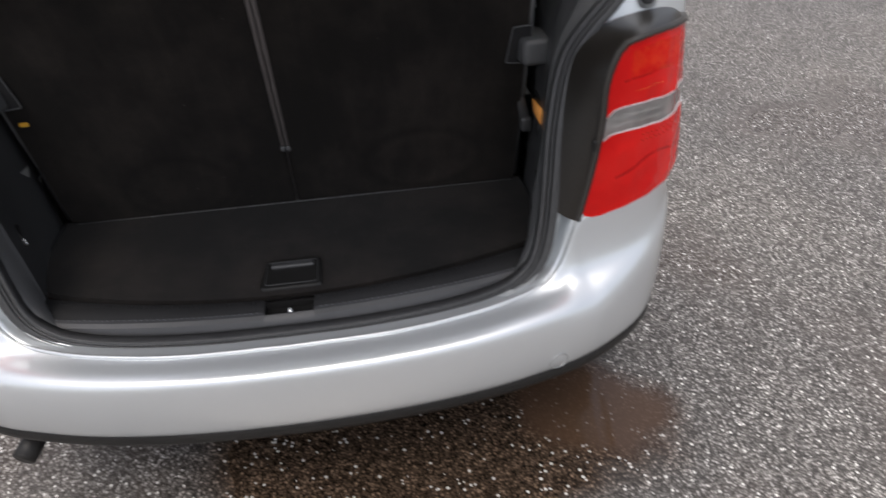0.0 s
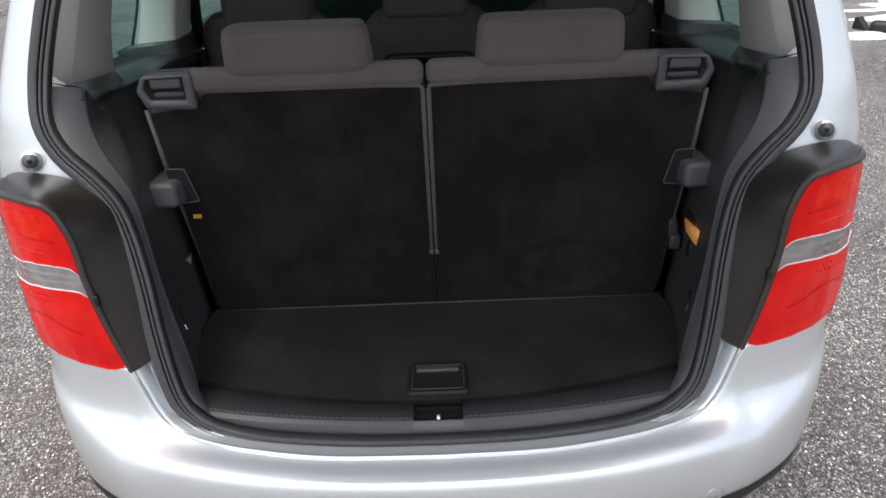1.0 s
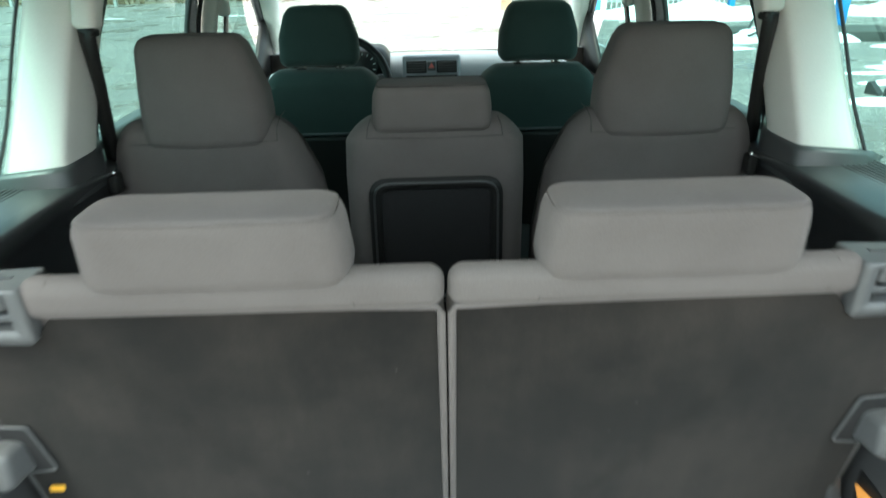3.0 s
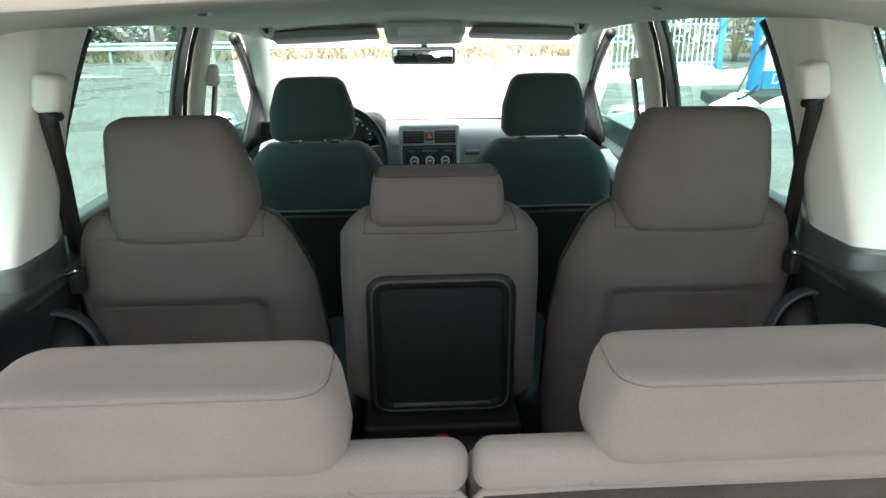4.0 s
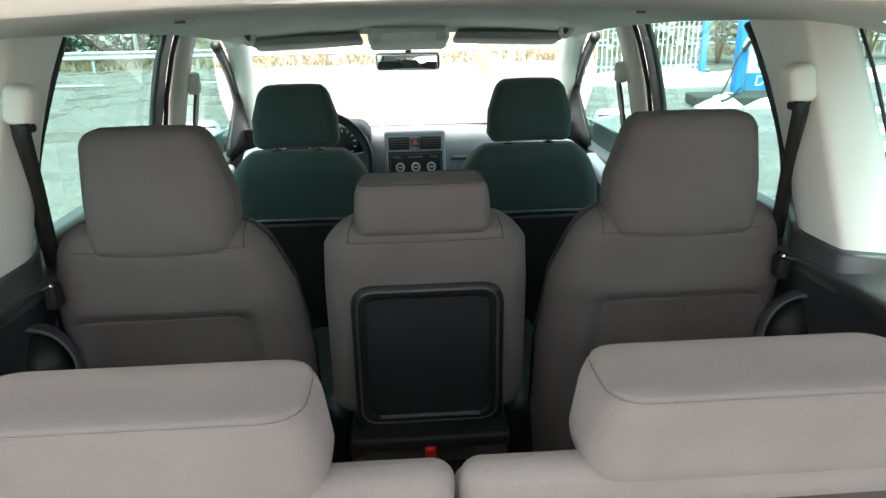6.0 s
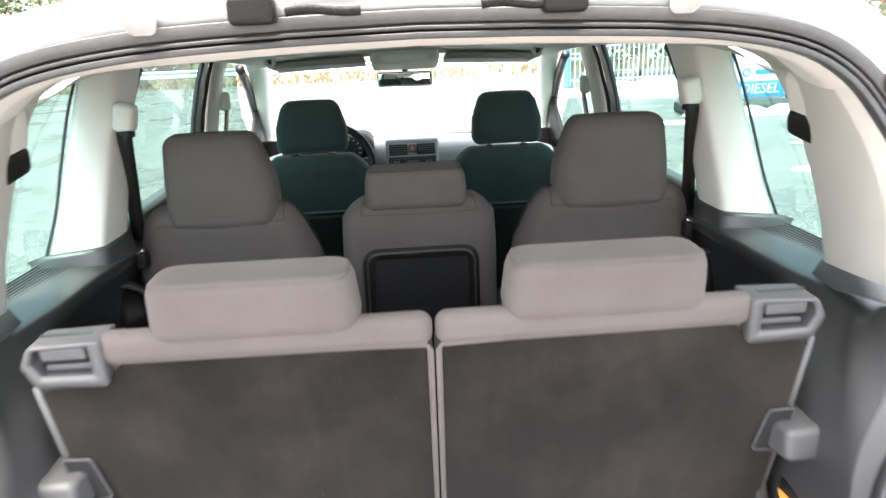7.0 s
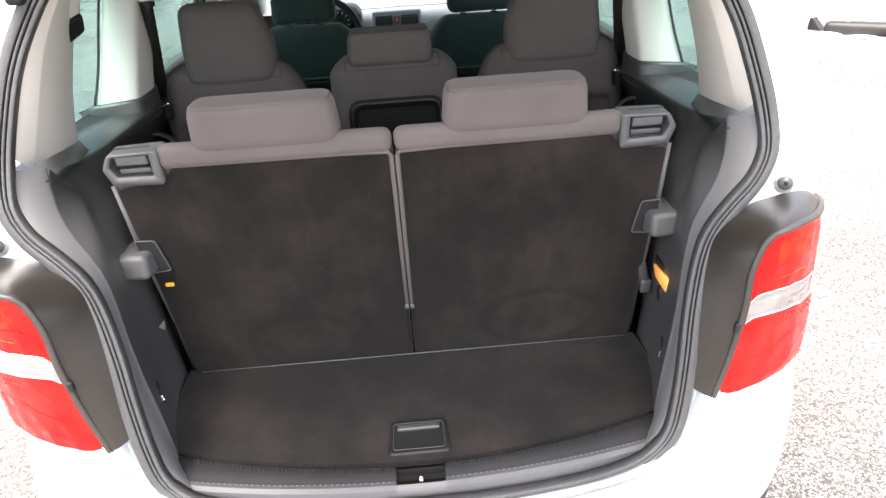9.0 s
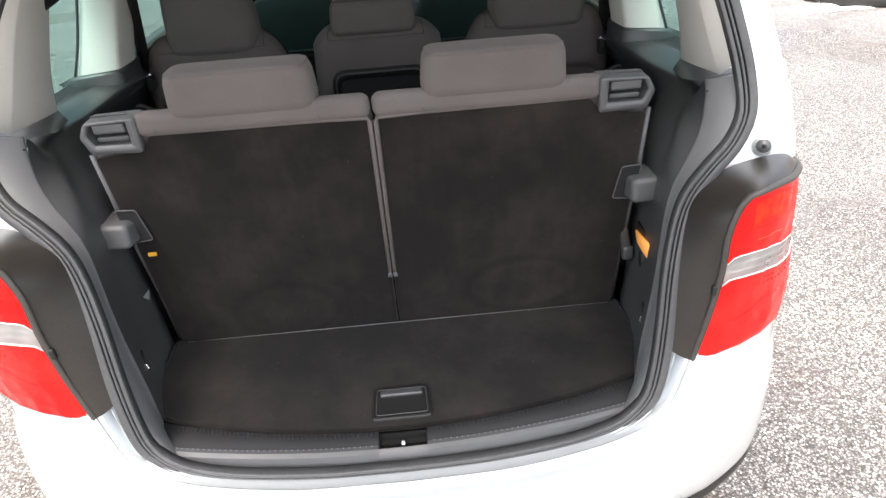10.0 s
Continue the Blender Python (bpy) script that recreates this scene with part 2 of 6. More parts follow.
def wet_asphalt():
    """Coarse asphalt with pale chippings, damp, with brown standing water in the low spots and thawed snow far off."""
    m, nodes, links, p = tree_of("wet_asphalt")
    co = nodes.new("ShaderNodeTexCoord")
    def vor(scale, feature="F1"):
        v = nodes.new("ShaderNodeTexVoronoi")
        v.feature = feature
        v.inputs["Scale"].default_value = scale
        links.new(co.outputs["Object"], v.inputs["Vector"])
        return v
    def noi(scale, detail=4.0):
        n = nodes.new("ShaderNodeTexNoise")
        n.inputs["Scale"].default_value, n.inputs["Detail"].default_value = scale, detail
        links.new(co.outputs["Object"], n.inputs["Vector"])
        return n
    def math_of(op, a, b):
        k = nodes.new("ShaderNodeMath")
        k.operation = op
        for i, s in enumerate((a, b)):
            if isinstance(s, (int, float)):
                k.inputs[i].default_value = s
            else:
                links.new(s, k.inputs[i])
        return k.outputs[0]
    stones = vor(150)
    fine = vor(300)
    # each chipping has its own tone
    tone = nodes.new("ShaderNodeSeparateColor")
    links.new(stones.outputs["Color"], tone.inputs[0])
    chip = ramp(nodes, links, tone.outputs[0], [(0.0, (0.082, 0.077, 0.072)), (0.55, (0.195, 0.186, 0.175)), (0.82, (0.33, 0.318, 0.30)), (1.0, (0.56, 0.545, 0.52))])
    edge = ramp(nodes, links, stones.outputs["Distance"], [(0.28, (1, 1, 1)), (0.58, (0.30, 0.294, 0.288))])
    mul = nodes.new("ShaderNodeMix")
    mul.data_type, mul.blend_type = "RGBA", "MULTIPLY"
    mul.inputs[0].default_value = 1.0
    links.new(chip.outputs[0], mul.inputs[6])
    links.new(edge.outputs[0], mul.inputs[7])
    # wear: lighter, drier patches
    wear = noi(0.7, 5)
    dry = ramp(nodes, links, wear.outputs[0], [(0.4, (1.0, 1.0, 1.02)), (0.7, (1.3, 1.29, 1.28))])
    mul2 = nodes.new("ShaderNodeMix")
    mul2.data_type, mul2.blend_type = "RGBA", "MULTIPLY"
    mul2.inputs[0].default_value = 1.0
    links.new(mul.outputs[2], mul2.inputs[6])
    links.new(dry.outputs[0], mul2.inputs[7])
    # standing water with a brown silt tint
    pool = noi(0.9, 3)
    wet = ramp(nodes, links, pool.outputs[0], [(0.50, (0, 0, 0)), (0.60, (1, 1, 1))])
    damp = wet.outputs[0]
    silt = nodes.new("ShaderNodeMix")
    silt.data_type = "RGBA"
    links.new(math_of("MULTIPLY", wet.outputs[0], 0.28), silt.inputs[0])
    links.new(mul2.outputs[2], silt.inputs[6])
    silt.inputs[7].default_value = (0.075, 0.05, 0.035, 1)
    # brown silty water that has run out behind the car
    at = nodes.new("ShaderNodeMapping")
    at.inputs["Location"].default_value, at.inputs["Scale"].default_value = (-0.17, -0.30, 0), (0.74, 1.35, 1.0)
    links.new(co.outputs["Object"], at.inputs["Vector"])
    shore = noi(2.6, 4)
    far = nodes.new("ShaderNodeVectorMath")
    far.operation = "LENGTH"
    links.new(at.outputs[0], far.inputs[0])
    spill = ramp(nodes, links, math_of("ADD", far.outputs["Value"], math_of("MULTIPLY", shore.outputs[0], 0.35)), [(0.58, (1, 1, 1)), (0.70, (0, 0, 0))])
    brown = nodes.new("ShaderNodeMix")
    brown.data_type, brown.blend_type = "RGBA", "MULTIPLY"
    links.new(math_of("MULTIPLY", spill.outputs[0], 0.95), brown.inputs[0])
    links.new(silt.outputs[2], brown.inputs[6])
    brown.inputs[7].default_value = (0.44, 0.30, 0.20, 1)
    # scattered white quartz chips
    quartz, pick = vor(100), nodes.new("ShaderNodeSeparateColor")
    links.new(quartz.outputs["Color"], pick.inputs[0])
    white = nodes.new("ShaderNodeMix")
    white.data_type = "RGBA"
    links.new(math_of("MULTIPLY", math_of("GREATER_THAN", pick.outputs[1], 0.80), math_of("LESS_THAN", quartz.outputs["Distance"], math_of("MULTIPLY", pick.outputs[2], 0.42))), white.inputs[0])
    links.new(brown.outputs[2], white.inputs[6])
    white.inputs[7].default_value = (0.70, 0.69, 0.66, 1)
    wet = nodes.new("ShaderNodeMath")
    wet.operation = "MAXIMUM"
    links.new(damp, wet.inputs[0])
    links.new(spill.outputs[0], wet.inputs[1])
    # a deeper, smooth pool by the bumper's corner
    low = nodes.new("ShaderNodeMapping")
    low.inputs["Location"].default_value, low.inputs["Scale"].default_value = (-2.45, -1.05, 0), (3.6, 4.2, 1.0)
    links.new(co.outputs["Object"], low.inputs["Vector"])
    deep_far = nodes.new("ShaderNodeVectorMath")
    deep_far.operation = "LENGTH"
    links.new(low.outputs[0], deep_far.inputs[0])
    deep = ramp(nodes, links, math_of("ADD", math_of("MULTIPLY", deep_far.outputs["Value"], 0.4), math_of("MULTIPLY", shore.outputs[0], 0.6)), [(0.50, (1, 1, 1)), (0.62, (0, 0, 0))])
    muddy = nodes.new("ShaderNodeMix")
    muddy.data_type = "RGBA"
    links.new(math_of("MULTIPLY", deep.outputs[0], 0.88), muddy.inputs[0])
    links.new(white.outputs[2], muddy.inputs[6])
    muddy.inputs[7].default_value = (0.072, 0.043, 0.027, 1)
    still = math_of("SUBTRACT", 1.0, math_of("MULTIPLY", deep.outputs[0], 0.9))
    links.new(muddy.outputs[2], p.inputs["Base Color"])
    p.inputs["Specular IOR Level"].default_value = 0.4
    rough = nodes.new("ShaderNodeMapRange")
    rough.inputs[3].default_value, rough.inputs[4].default_value = 0.62, 0.27
    links.new(wet.outputs[0], rough.inputs[0])
    links.new(math_of("MULTIPLY", rough.outputs[0], still), p.inputs["Roughness"])
    bp = nodes.new("ShaderNodeBump")
    bp.inputs["Distance"].default_value = 0.0035
    bp.invert = True
    strength = nodes.new("ShaderNodeMapRange")
    strength.inputs[3].default_value, strength.inputs[4].default_value = 0.6, 0.2
    links.new(wet.outputs[0], strength.inputs[0])
    links.new(math_of("MULTIPLY", strength.outputs[0], still), bp.inputs["Strength"])
    links.new(math_of("ADD", stones.outputs["Distance"], math_of("MULTIPLY", fine.outputs["Distance"], 0.4)), bp.inputs["Height"])
    links.new(bp.outputs[0], p.inputs["Normal"])
    return m


ASPHALT = wet_asphalt()


# ---- mesh helpers ----
def part(name, bm, material, parent=None, label="", smooth=True, subsurf=0, thick=0.0, bevel=0.0, **tags):
    me = bpy.data.meshes.new(name)
    bmesh.ops.recalc_face_normals(bm, faces=bm.faces)
    for f in bm.faces:
        f.smooth = smooth
    bm.to_mesh(me)
    bm.free()
    ob = new(name, me)
    me.materials.append(material)
    if parent is not None:
        ob.parent = parent
    if thick:
        so = ob.modifiers.new("solid", "SOLIDIFY")
        so.thickness, so.offset = thick, -1 if thick > 0 else 1
        so.thickness = abs(thick)
    if bevel:
        bv = ob.modifiers.new("bevel", "BEVEL")
        bv.width, bv.segments, bv.limit_method = bevel, 2, "ANGLE"
    if subsurf:
        ss = ob.modifiers.new("smooth", "SUBSURF")
        ss.levels = ss.render_levels = subsurf
    if label or tags:
        tagged(ob, label, **tags)
    return ob


def thing(name, label, category, group="", kind="", at=(0, 0, 0)):
    ob = new(name)
    ob.location = at
    return tagged(ob, label, category, group, kind)


def axis_stops(h, r, mid):
    a = [-(h - r) - r * math.tan(radians(k)) for k in (45, 30, 15)]
    return a + [-(h - r) + 2 * (h - r) * i / mid for i in range(mid + 1)] + [-v for v in reversed(a)]


def rbox(sx, sy, sz, r, m=None, mid=2, shape=None):
    """A box with rounded edges and corners; shape(v) may move its points before m places it."""
    bm = bmesh.new()
    hs = (sx / 2, sy / 2, sz / 2)
    r = min(r, *(h * 0.98 for h in hs))
    ax = [axis_stops(h, r, mid) for h in hs]
    n = len(ax[0])
    verts = {}
    def vert(i, j, k):
        if (i, j, k) not in verts:
            p = Vector((ax[0][i], ax[1][j], ax[2][k]))
            q = Vector([max(-(h - r), min(h - r, c)) for h, c in zip(hs, p)])
            d = p - q
            p = q + d.normalized() * r if d.length > 1e-9 else p
            verts[i, j, k] = bm.verts.new(shape(p) if shape else p)
        return verts[i, j, k]
    e = n - 1
    for a in range(e):
        for b in range(e):
            for s in (0, e):
                bm.faces.new([vert(s, a, b), vert(s, a + 1, b), vert(s, a + 1, b + 1), vert(s, a, b + 1)])
                bm.faces.new([vert(a, s, b), vert(a + 1, s, b), vert(a + 1, s, b + 1), vert(a, s, b + 1)])
                bm.faces.new([vert(a, b, s), vert(a + 1, b, s), vert(a + 1, b + 1, s), vert(a, b + 1, s)])
    if m is not None:
        bmesh.ops.transform(bm, matrix=m, verts=bm.verts)
    return bm


def box(sx, sy, sz, m=None, edge=0.0):
    bm = bmesh.new()
    bmesh.ops.create_cube(bm, size=1.0, matrix=Matrix.Diagonal((sx, sy, sz, 1)))
    if edge:
        bmesh.ops.bevel(bm, geom=list(bm.edges), offset=edge, segments=2, affect="EDGES")
    if m is not None:
        bmesh.ops.transform(bm, matrix=m, verts=bm.verts)
    return bm


def join(*bms):
    out = bmesh.new()
    for b in bms:
        me = bpy.data.meshes.new("join")
        b.to_mesh(me)
        b.free()
        out.from_mesh(me)
        bpy.data.meshes.remove(me)
    return out


def loft(rows, closed=False):
    """A skin over rows of points, all of the same length."""
    bm = bmesh.new()
    vs = [[bm.verts.new(p) for p in row] for row in rows]
    n = len(vs[0])
    for a, b in zip(vs, vs[1:]):
        for i in range(n if closed else n - 1):
            j = (i + 1) % n
            bm.faces.new([a[i], a[j], b[j], b[i]])
    return bm


def mirrored(bm):
    """A copy on the car's other side."""
    c = bm.copy()
    for v in c.verts:
        v.co.x = -v.co.x
    bmesh.ops.reverse_faces(c, faces=c.faces)
    return c


def curve_points(points, n):
    """n points, evenly spaced, on a smooth line through the given ones."""
    pts = [Vector(p) for p in points]
    ext = [pts[0] * 2 - pts[1]] + pts + [pts[-1] * 2 - pts[-2]]
    fine = []
    for i in range(1, len(ext) - 2):
        a, b, c, d = ext[i - 1:i + 3]
        for k in range(12):
            t = k / 12
            fine.append(0.5 * (2 * b + (c - a) * t + (2 * a - 5 * b + 4 * c - d) * t * t + (3 * b - a - 3 * c + d) * t ** 3))
    fine.append(pts[-1])
    length = [0.0]
    for a, b in zip(fine, fine[1:]):
        length.append(length[-1] + (b - a).length)
    out, k = [], 0
    for i in range(n):
        s = length[-1] * i / (n - 1)
        while k < len(fine) - 2 and length[k + 1] < s:
            k += 1
        f = (s - length[k]) / max(1e-9, length[k + 1] - length[k])
        out.append(fine[k].lerp(fine[k + 1], f))
    return out


def tube(points, r, seg=8, closed=False, taper=None):
    """A round bar along a line."""
    pts = [Vector(p) for p in points]
    rows, side = [], None
    n = len(pts)
    for i, p in enumerate(pts):
        t = (pts[(i + 1) % n if closed else min(i + 1, n - 1)] - pts[i - 1 if closed or i else 0]).normalized()
        side = (side - t * side.dot(t)).normalized() if side else t.orthogonal().normalized()
        up = t.cross(side)
        k = r * (taper(i / (n - 1)) if taper else 1)
        rows.append([p + (side * math.cos(a) + up * math.sin(a)) * k for a in (2 * math.pi * j / seg for j in range(seg))])
    if closed:
        rows.append(rows[0])
    bm = loft(rows, closed=True)
    if closed:
        bmesh.ops.remove_doubles(bm, verts=bm.verts, dist=1e-6)
    else:
        bmesh.ops.holes_fill(bm, edges=bm.edges, sides=seg)
    return bm


def sweep(profile, points, outward, closed=True):
    """A profile of (outward, along y) pairs carried along a line."""
    rows = [[p + o * a + Vector((0, b, 0)) for a, b in profile] for p, o in zip(points, outward)]
    if closed:
        rows.append(rows[0])
    bm = loft(rows, closed=True)
    bmesh.ops.remove_doubles(bm, verts=bm.verts, dist=1e-6)
    return bm


def prism(outline, depth, y=0.0):
    """An outline of (x, z) pairs, pulled out along y."""
    bm = bmesh.new()
    a = [bm.verts.new((x, y, z)) for x, z in outline]
    b = [bm.verts.new((x, y + depth, z)) for x, z in outline]
    n = len(a)
    bm.faces.new(a)
    bm.faces.new(b[::-1])
    for i in range(n):
        bm.faces.new([a[i], a[(i + 1) % n], b[(i + 1) % n], b[i]])
    return bm


def round_outline(points, r, n=5):
    """An outline with its corners rounded."""
    out = []
    m = len(points)
    for i in range(m):
        p, a, b = Vector(points[i]), Vector(points[i - 1]), Vector(points[(i + 1) % m])
        u, v = (a - p), (b - p)
        k = min(r, u.length * 0.45, v.length * 0.45)
        u, v = p + u.normalized() * k, p + v.normalized() * k
        for j in range(n + 1):
            t = j / n
            q = u * (1 - t) ** 2 + p * 2 * t * (1 - t) + v * t * t
            out.append((q.x, q.y))
    return out


def disc(r, depth, m, seg=24):
    bm = bmesh.new()
    bmesh.ops.create_cone(bm, cap_ends=True, segments=seg, radius1=r, radius2=r, depth=depth)
    bmesh.ops.transform(bm, matrix=m, verts=bm.verts)
    return bm


def lerp_table(x, xs, ys):
    return float(np.interp(x, xs, ys))

# ---- the ground ----
def ground_sheet():
    bm = bmesh.new()
    xs = sorted(set([-3000, -800, -200, -60] + [-30 + 1.5 * i for i in range(41)] + [60, 200, 800, 3000]))
    ys = sorted(set([-3000, -800, -200, -60, -30] + [-12 + 1.5 * i for i in range(27)] + [35, 60, 200, 800, 3000]))
    grid = [[bm.verts.new((x, y, 0.0 if abs(x) < 4 and -4 < y < 6 else 0.03 * noise.noise((x * 0.3, y * 0.3, 0)))) for x in xs] for y in ys]
    for a, b in zip(grid, grid[1:]):
        for i in range(len(xs) - 1):
            bm.faces.new([a[i], a[i + 1], b[i + 1], b[i]])
    return bm


part("ground", ground_sheet(), ASPHALT, label="wet coarse asphalt yard with brown puddles", kind="structure", category="ground")

# ---- the car ----
car = thing("minivan", "silver compact minivan with its tailgate open, parked on wet asphalt", "car")

# right half of the tailgate opening, from the sill's middle up and round to the roof's middle
OPENING = [(0, .03, .578), (.15, .034, .578), (.30, .05, .58), (.40, .07, .588), (.45, .085, .605), (.485, .098, .64), (.502, .113, .70),
           (.512, .13, .79), (.522, .155, .88), (.54, .185, .96), (.562, .205, 1.01), (.60, .222, 1.05), (.645, .24, 1.09), (.67, .257, 1.14),
           (.668, .278, 1.20), (.65, .295, 1.27), (.62, .32, 1.36), (.585, .345, 1.43), (.54, .362, 1.49), (.47, .372, 1.53), (.35, .378, 1.552),
           (.18, .38, 1.562), (0, .38, 1.566)]
HALF = curve_points(OPENING, 100)
RING = HALF + [Vector((-p.x, p.y, p.z)) for p in HALF[-2:0:-1]]


def outward_of(ring):
    out = []
    for i, p in enumerate(ring):
        t = ring[(i + 1) % len(ring)] - ring[i - 1]
        o = Vector((t.z, 0, -t.x))
        out.append(o.normalized())
    return out


RING_OUT = outward_of(RING)
seal = part("door_seal", sweep([(-.015, .016), (-.015, .006), (.016, .006), (.016, .016)], RING, RING_OUT), RUBBER, car, "black rubber door seal with three lips")
for lip_in, lip_out in ((-.0170, -.0088), (-.0062, -.0012), (.0016, .0174)):
    r = .0016
    part("seal_lip", sweep([(lip_in, .012), (lip_in, -.0055 + r), (lip_in + r * .3, -.0055 + r * .3), (lip_in + r, -.0058), (lip_out - r, -.0058), (lip_out - r * .3, -.0055 + r * .3), (lip_out, -.0055 + r), (lip_out, .012)], RING, RING_OUT), SEAL, seal, "satin grey-black sealing lip")


def on_half(z0, z1, n, above=True):
    """Points of the opening's right side between two heights."""
    pts = [p for p in HALF if z0 - 1e-6 <= p.z <= z1 + 1e-6 and p.x > 0.3]
    return curve_points(pts, n)


# --- rear bumper ---
EDGE = [(0, -.008, .585), (.2, -.001, .585), (.35, .023, .587), (.44, .049, .590), (.495, .072, .598), (.528, .090, .625), (.548, .101, .672),
        (.566, .110, .720), (.575, .112, .7235), (.665, .126, .735), (.750, .174, .755), (.824, .30, .780), (.850, .45, .80), (.868, .62, .80)]
BULGE = [(0, -.07), (.2, -.063), (.36, -.043), (.45, -.022), (.505, -.006), (.54, .004), (.565, .013), (.59, .024), (.60, .029), (.69, .085), (.76, .15),
         (.83, .28), (.865, .44), (.88, .62)]


def bumper_half():
    rows = []
    for (ex, ey, ez), (bx, by) in zip(EDGE, BULGE):
        crest = lerp_table(bx, [.54, .60, .69, .76, .83], [.553, .558, .580, .603, .618])
        e, b = Vector((ex, ey, ez)), Vector((bx, by, crest))
        away = Vector((bx - ex * .2, -.8, 0)).normalized() if bx > .5 else Vector((0, -1, 0))
        inw = Vector((-bx * .35, .5 + by * .2, 0)).normalized() if bx > .6 else Vector((-bx * .1, 1, 0)).normalized()
        tuck = 1.0 if bx < .6 else lerp_table(bx, [.6, .75], [.9, .45])
        m1, m2, m3 = e.lerp(b, .22), e.lerp(b, .52) + away * .004, e.lerp(b, .80) + away * .008
        zs = min(ez, .590)
        m1.z, m2.z, m3.z = zs - .0035, zs - .005, zs - .011
        if ez > .61:  # upright panel under the lamp, then a rounded ledge
            k = min(1.0, (ez - .60) / .10)
            u1, u2, u3 = e.lerp(b, .08), e.lerp(b, .24), e.lerp(b, .70)
            m1 = m1.lerp(Vector((u1.x, u1.y, crest + .050 + (ez - crest - .050) * .55)), k)
            m2 = m2.lerp(Vector((u2.x, u2.y, crest + .048)), k)
            m3 = m3.lerp(Vector((u3.x, u3.y, crest + .030)), k)
        col = [e + inw * .012 + Vector((0, 0, -.008)), e + inw * .001, e.lerp(b, .03) + Vector((0, 0, .0005)), m1, m2, m3, b]
        for z, k in ((.50, 0.0), (.455, .007), (.437, .012), (.430, .016)):
            col.append(Vector((bx, by, z)) + inw * k * tuck)
        rows.append(col)
    return rows


half = bumper_half()
full = [[Vector((-p.x, p.y, p.z)) for p in col] for col in half[:0:-1]] + half
bumper = part("rear_bumper", loft(full), SILVER, car, "silver painted rear bumper", subsurf=2)
valance_half = []
for c, (bx, by) in zip(half, BULGE):
    inn = (c[-1] - c[-4]) * (1 / .016)
    inn.z = 0
    valance_half.append([c[-1] + inn * .012 + Vector((0, 0, .006)), c[-1] - inn * .002, c[-1] + inn * (-.002 if bx < .5 else -.004) + Vector((0, 0, -.026)), c[-1] + inn * .022 + Vector((0, 0, -.056)), c[-1] + inn * .09 + Vector((0, 0, -.07))])
part("lower_valance", loft([[Vector((-p.x, p.y, p.z)) for p in c] for c in valance_half[:0:-1]] + valance_half), BLACK, car, "black plastic lower bumper edge", subsurf=1)
lip = curve_points([Vector(p) + Vector((0, .003, .0012)) for p in EDGE[:9]], 40)
part("bumper_lip", tube([Vector((-p.x, p.y, p.z)) for p in lip[:0:-1]] + lip, .0042, 8), SILVER, bumper, "raised painted bumper lip")
# painted gutter between seal and bumper edge
gut = []
for i, (ex, ey, ez) in enumerate(curve_points(EDGE[:8], 24)):
    s = curve_points([p for p in HALF if p.z <= .748 and (p.x < .6)], 24)[i]
    e = Vector((ex, ey, ez))
    w = min(1.0, (e - s).length / .05)
    gut.append([s + Vector((0, .012, 0)), s.lerp(e, .30) + Vector((0, .002, 0)), s.lerp(e, .42) + Vector((0, .003, 0)), s.lerp(e, .50) + Vector((0, .042 * w, 0)), s.lerp(e, .66) + Vector((0, .042 * w, 0)),
                s.lerp(e, .74) + Vector((0, -.002 * w, 0)), s.lerp(e, .90) + Vector((0, -.003 * w, 0)), e + Vector((0, .004, -.001)), e + Vector((0, .012, -.008))])
part("sill_gutter", loft([[Vector((-p.x, p.y, p.z)) for p in c] for c in gut[:0:-1]] + gut), SILVER, car, "silver painted gutter under the seal", subsurf=1)
# thin grey bars stand in for the shade lines in the gutter
for flip in (lambda b: b, mirrored):
    part("gutter_shade_line", flip(tube([c[6] + Vector((0, -.0012, 0)) for c in gut[14:24]], .0019, 6)), STEEL, car, "grey line painting the shade along the bumper joint")
    part("gutter_shade_line", flip(tube([c[2] + Vector((0, -.0005, 0)) for c in gut[15:24]], .0014, 6)), STEEL, car)
ring = tube([Vector((.508 + .020 * math.cos(a), -.0040 + .0062 * math.cos(a), .462 + .017 * math.sin(a))) for a in (2 * math.pi * k / 24 for k in range(24))], .0010, 6, True)
part("sensor_cap", ring, STEEL, bumper, "round tow-eye cover outline")

# --- tail lamps ---
LAMP_PLAN = [(.557, .112), (.60, .112), (.645, .125), (.69, .147), (.737, .184), (.775, .242), (.805, .32), (.825, .42)]


def lamp_point(u, v, depth=0.0):
    """A point on the lamp's face; u from the inner edge round to the flank, v from bottom to top."""
    v = v + .075 * 4 * v * (1 - v) * max(0, 1 - 2 * u)
    zb = lerp_table(u, [0, .3, .6, 1], [.712, .724, .738, .752])
    zt = lerp_table(u, [0, .06, .15, .35, .6, .8, 1], [1.005, 1.035, 1.047, 1.054, 1.044, 1.024, 1.000])
    z = zb + (zt - zb) * v
    lean = lerp_table(z, [.72, .80, .88, .95, 1.06], [.004, .017, .029, .034, .038]) * max(0, 1 - u * 1.6)
    lean += lerp_table(z, [.72, .95, 1.05], [.026, 0, -.004]) * lerp_table(u, [.2, .7], [0, 1])
    plan = [Vector((x, y, 0)) for x, y in LAMP_PLAN]
    k = u * (len(plan) - 1)
    i = min(int(k), len(plan) - 2)
    p = plan[i].lerp(plan[i + 1], k - i)
    q = Vector((p.x + lean + .006, p.y, z))
    bulge = math.sin(math.pi * min(1, max(0, v))) ** .5 * .006
    n = Vector((.25 + u, -1 + .8 * u, 0)).normalized()
    return q + n * (bulge - depth)


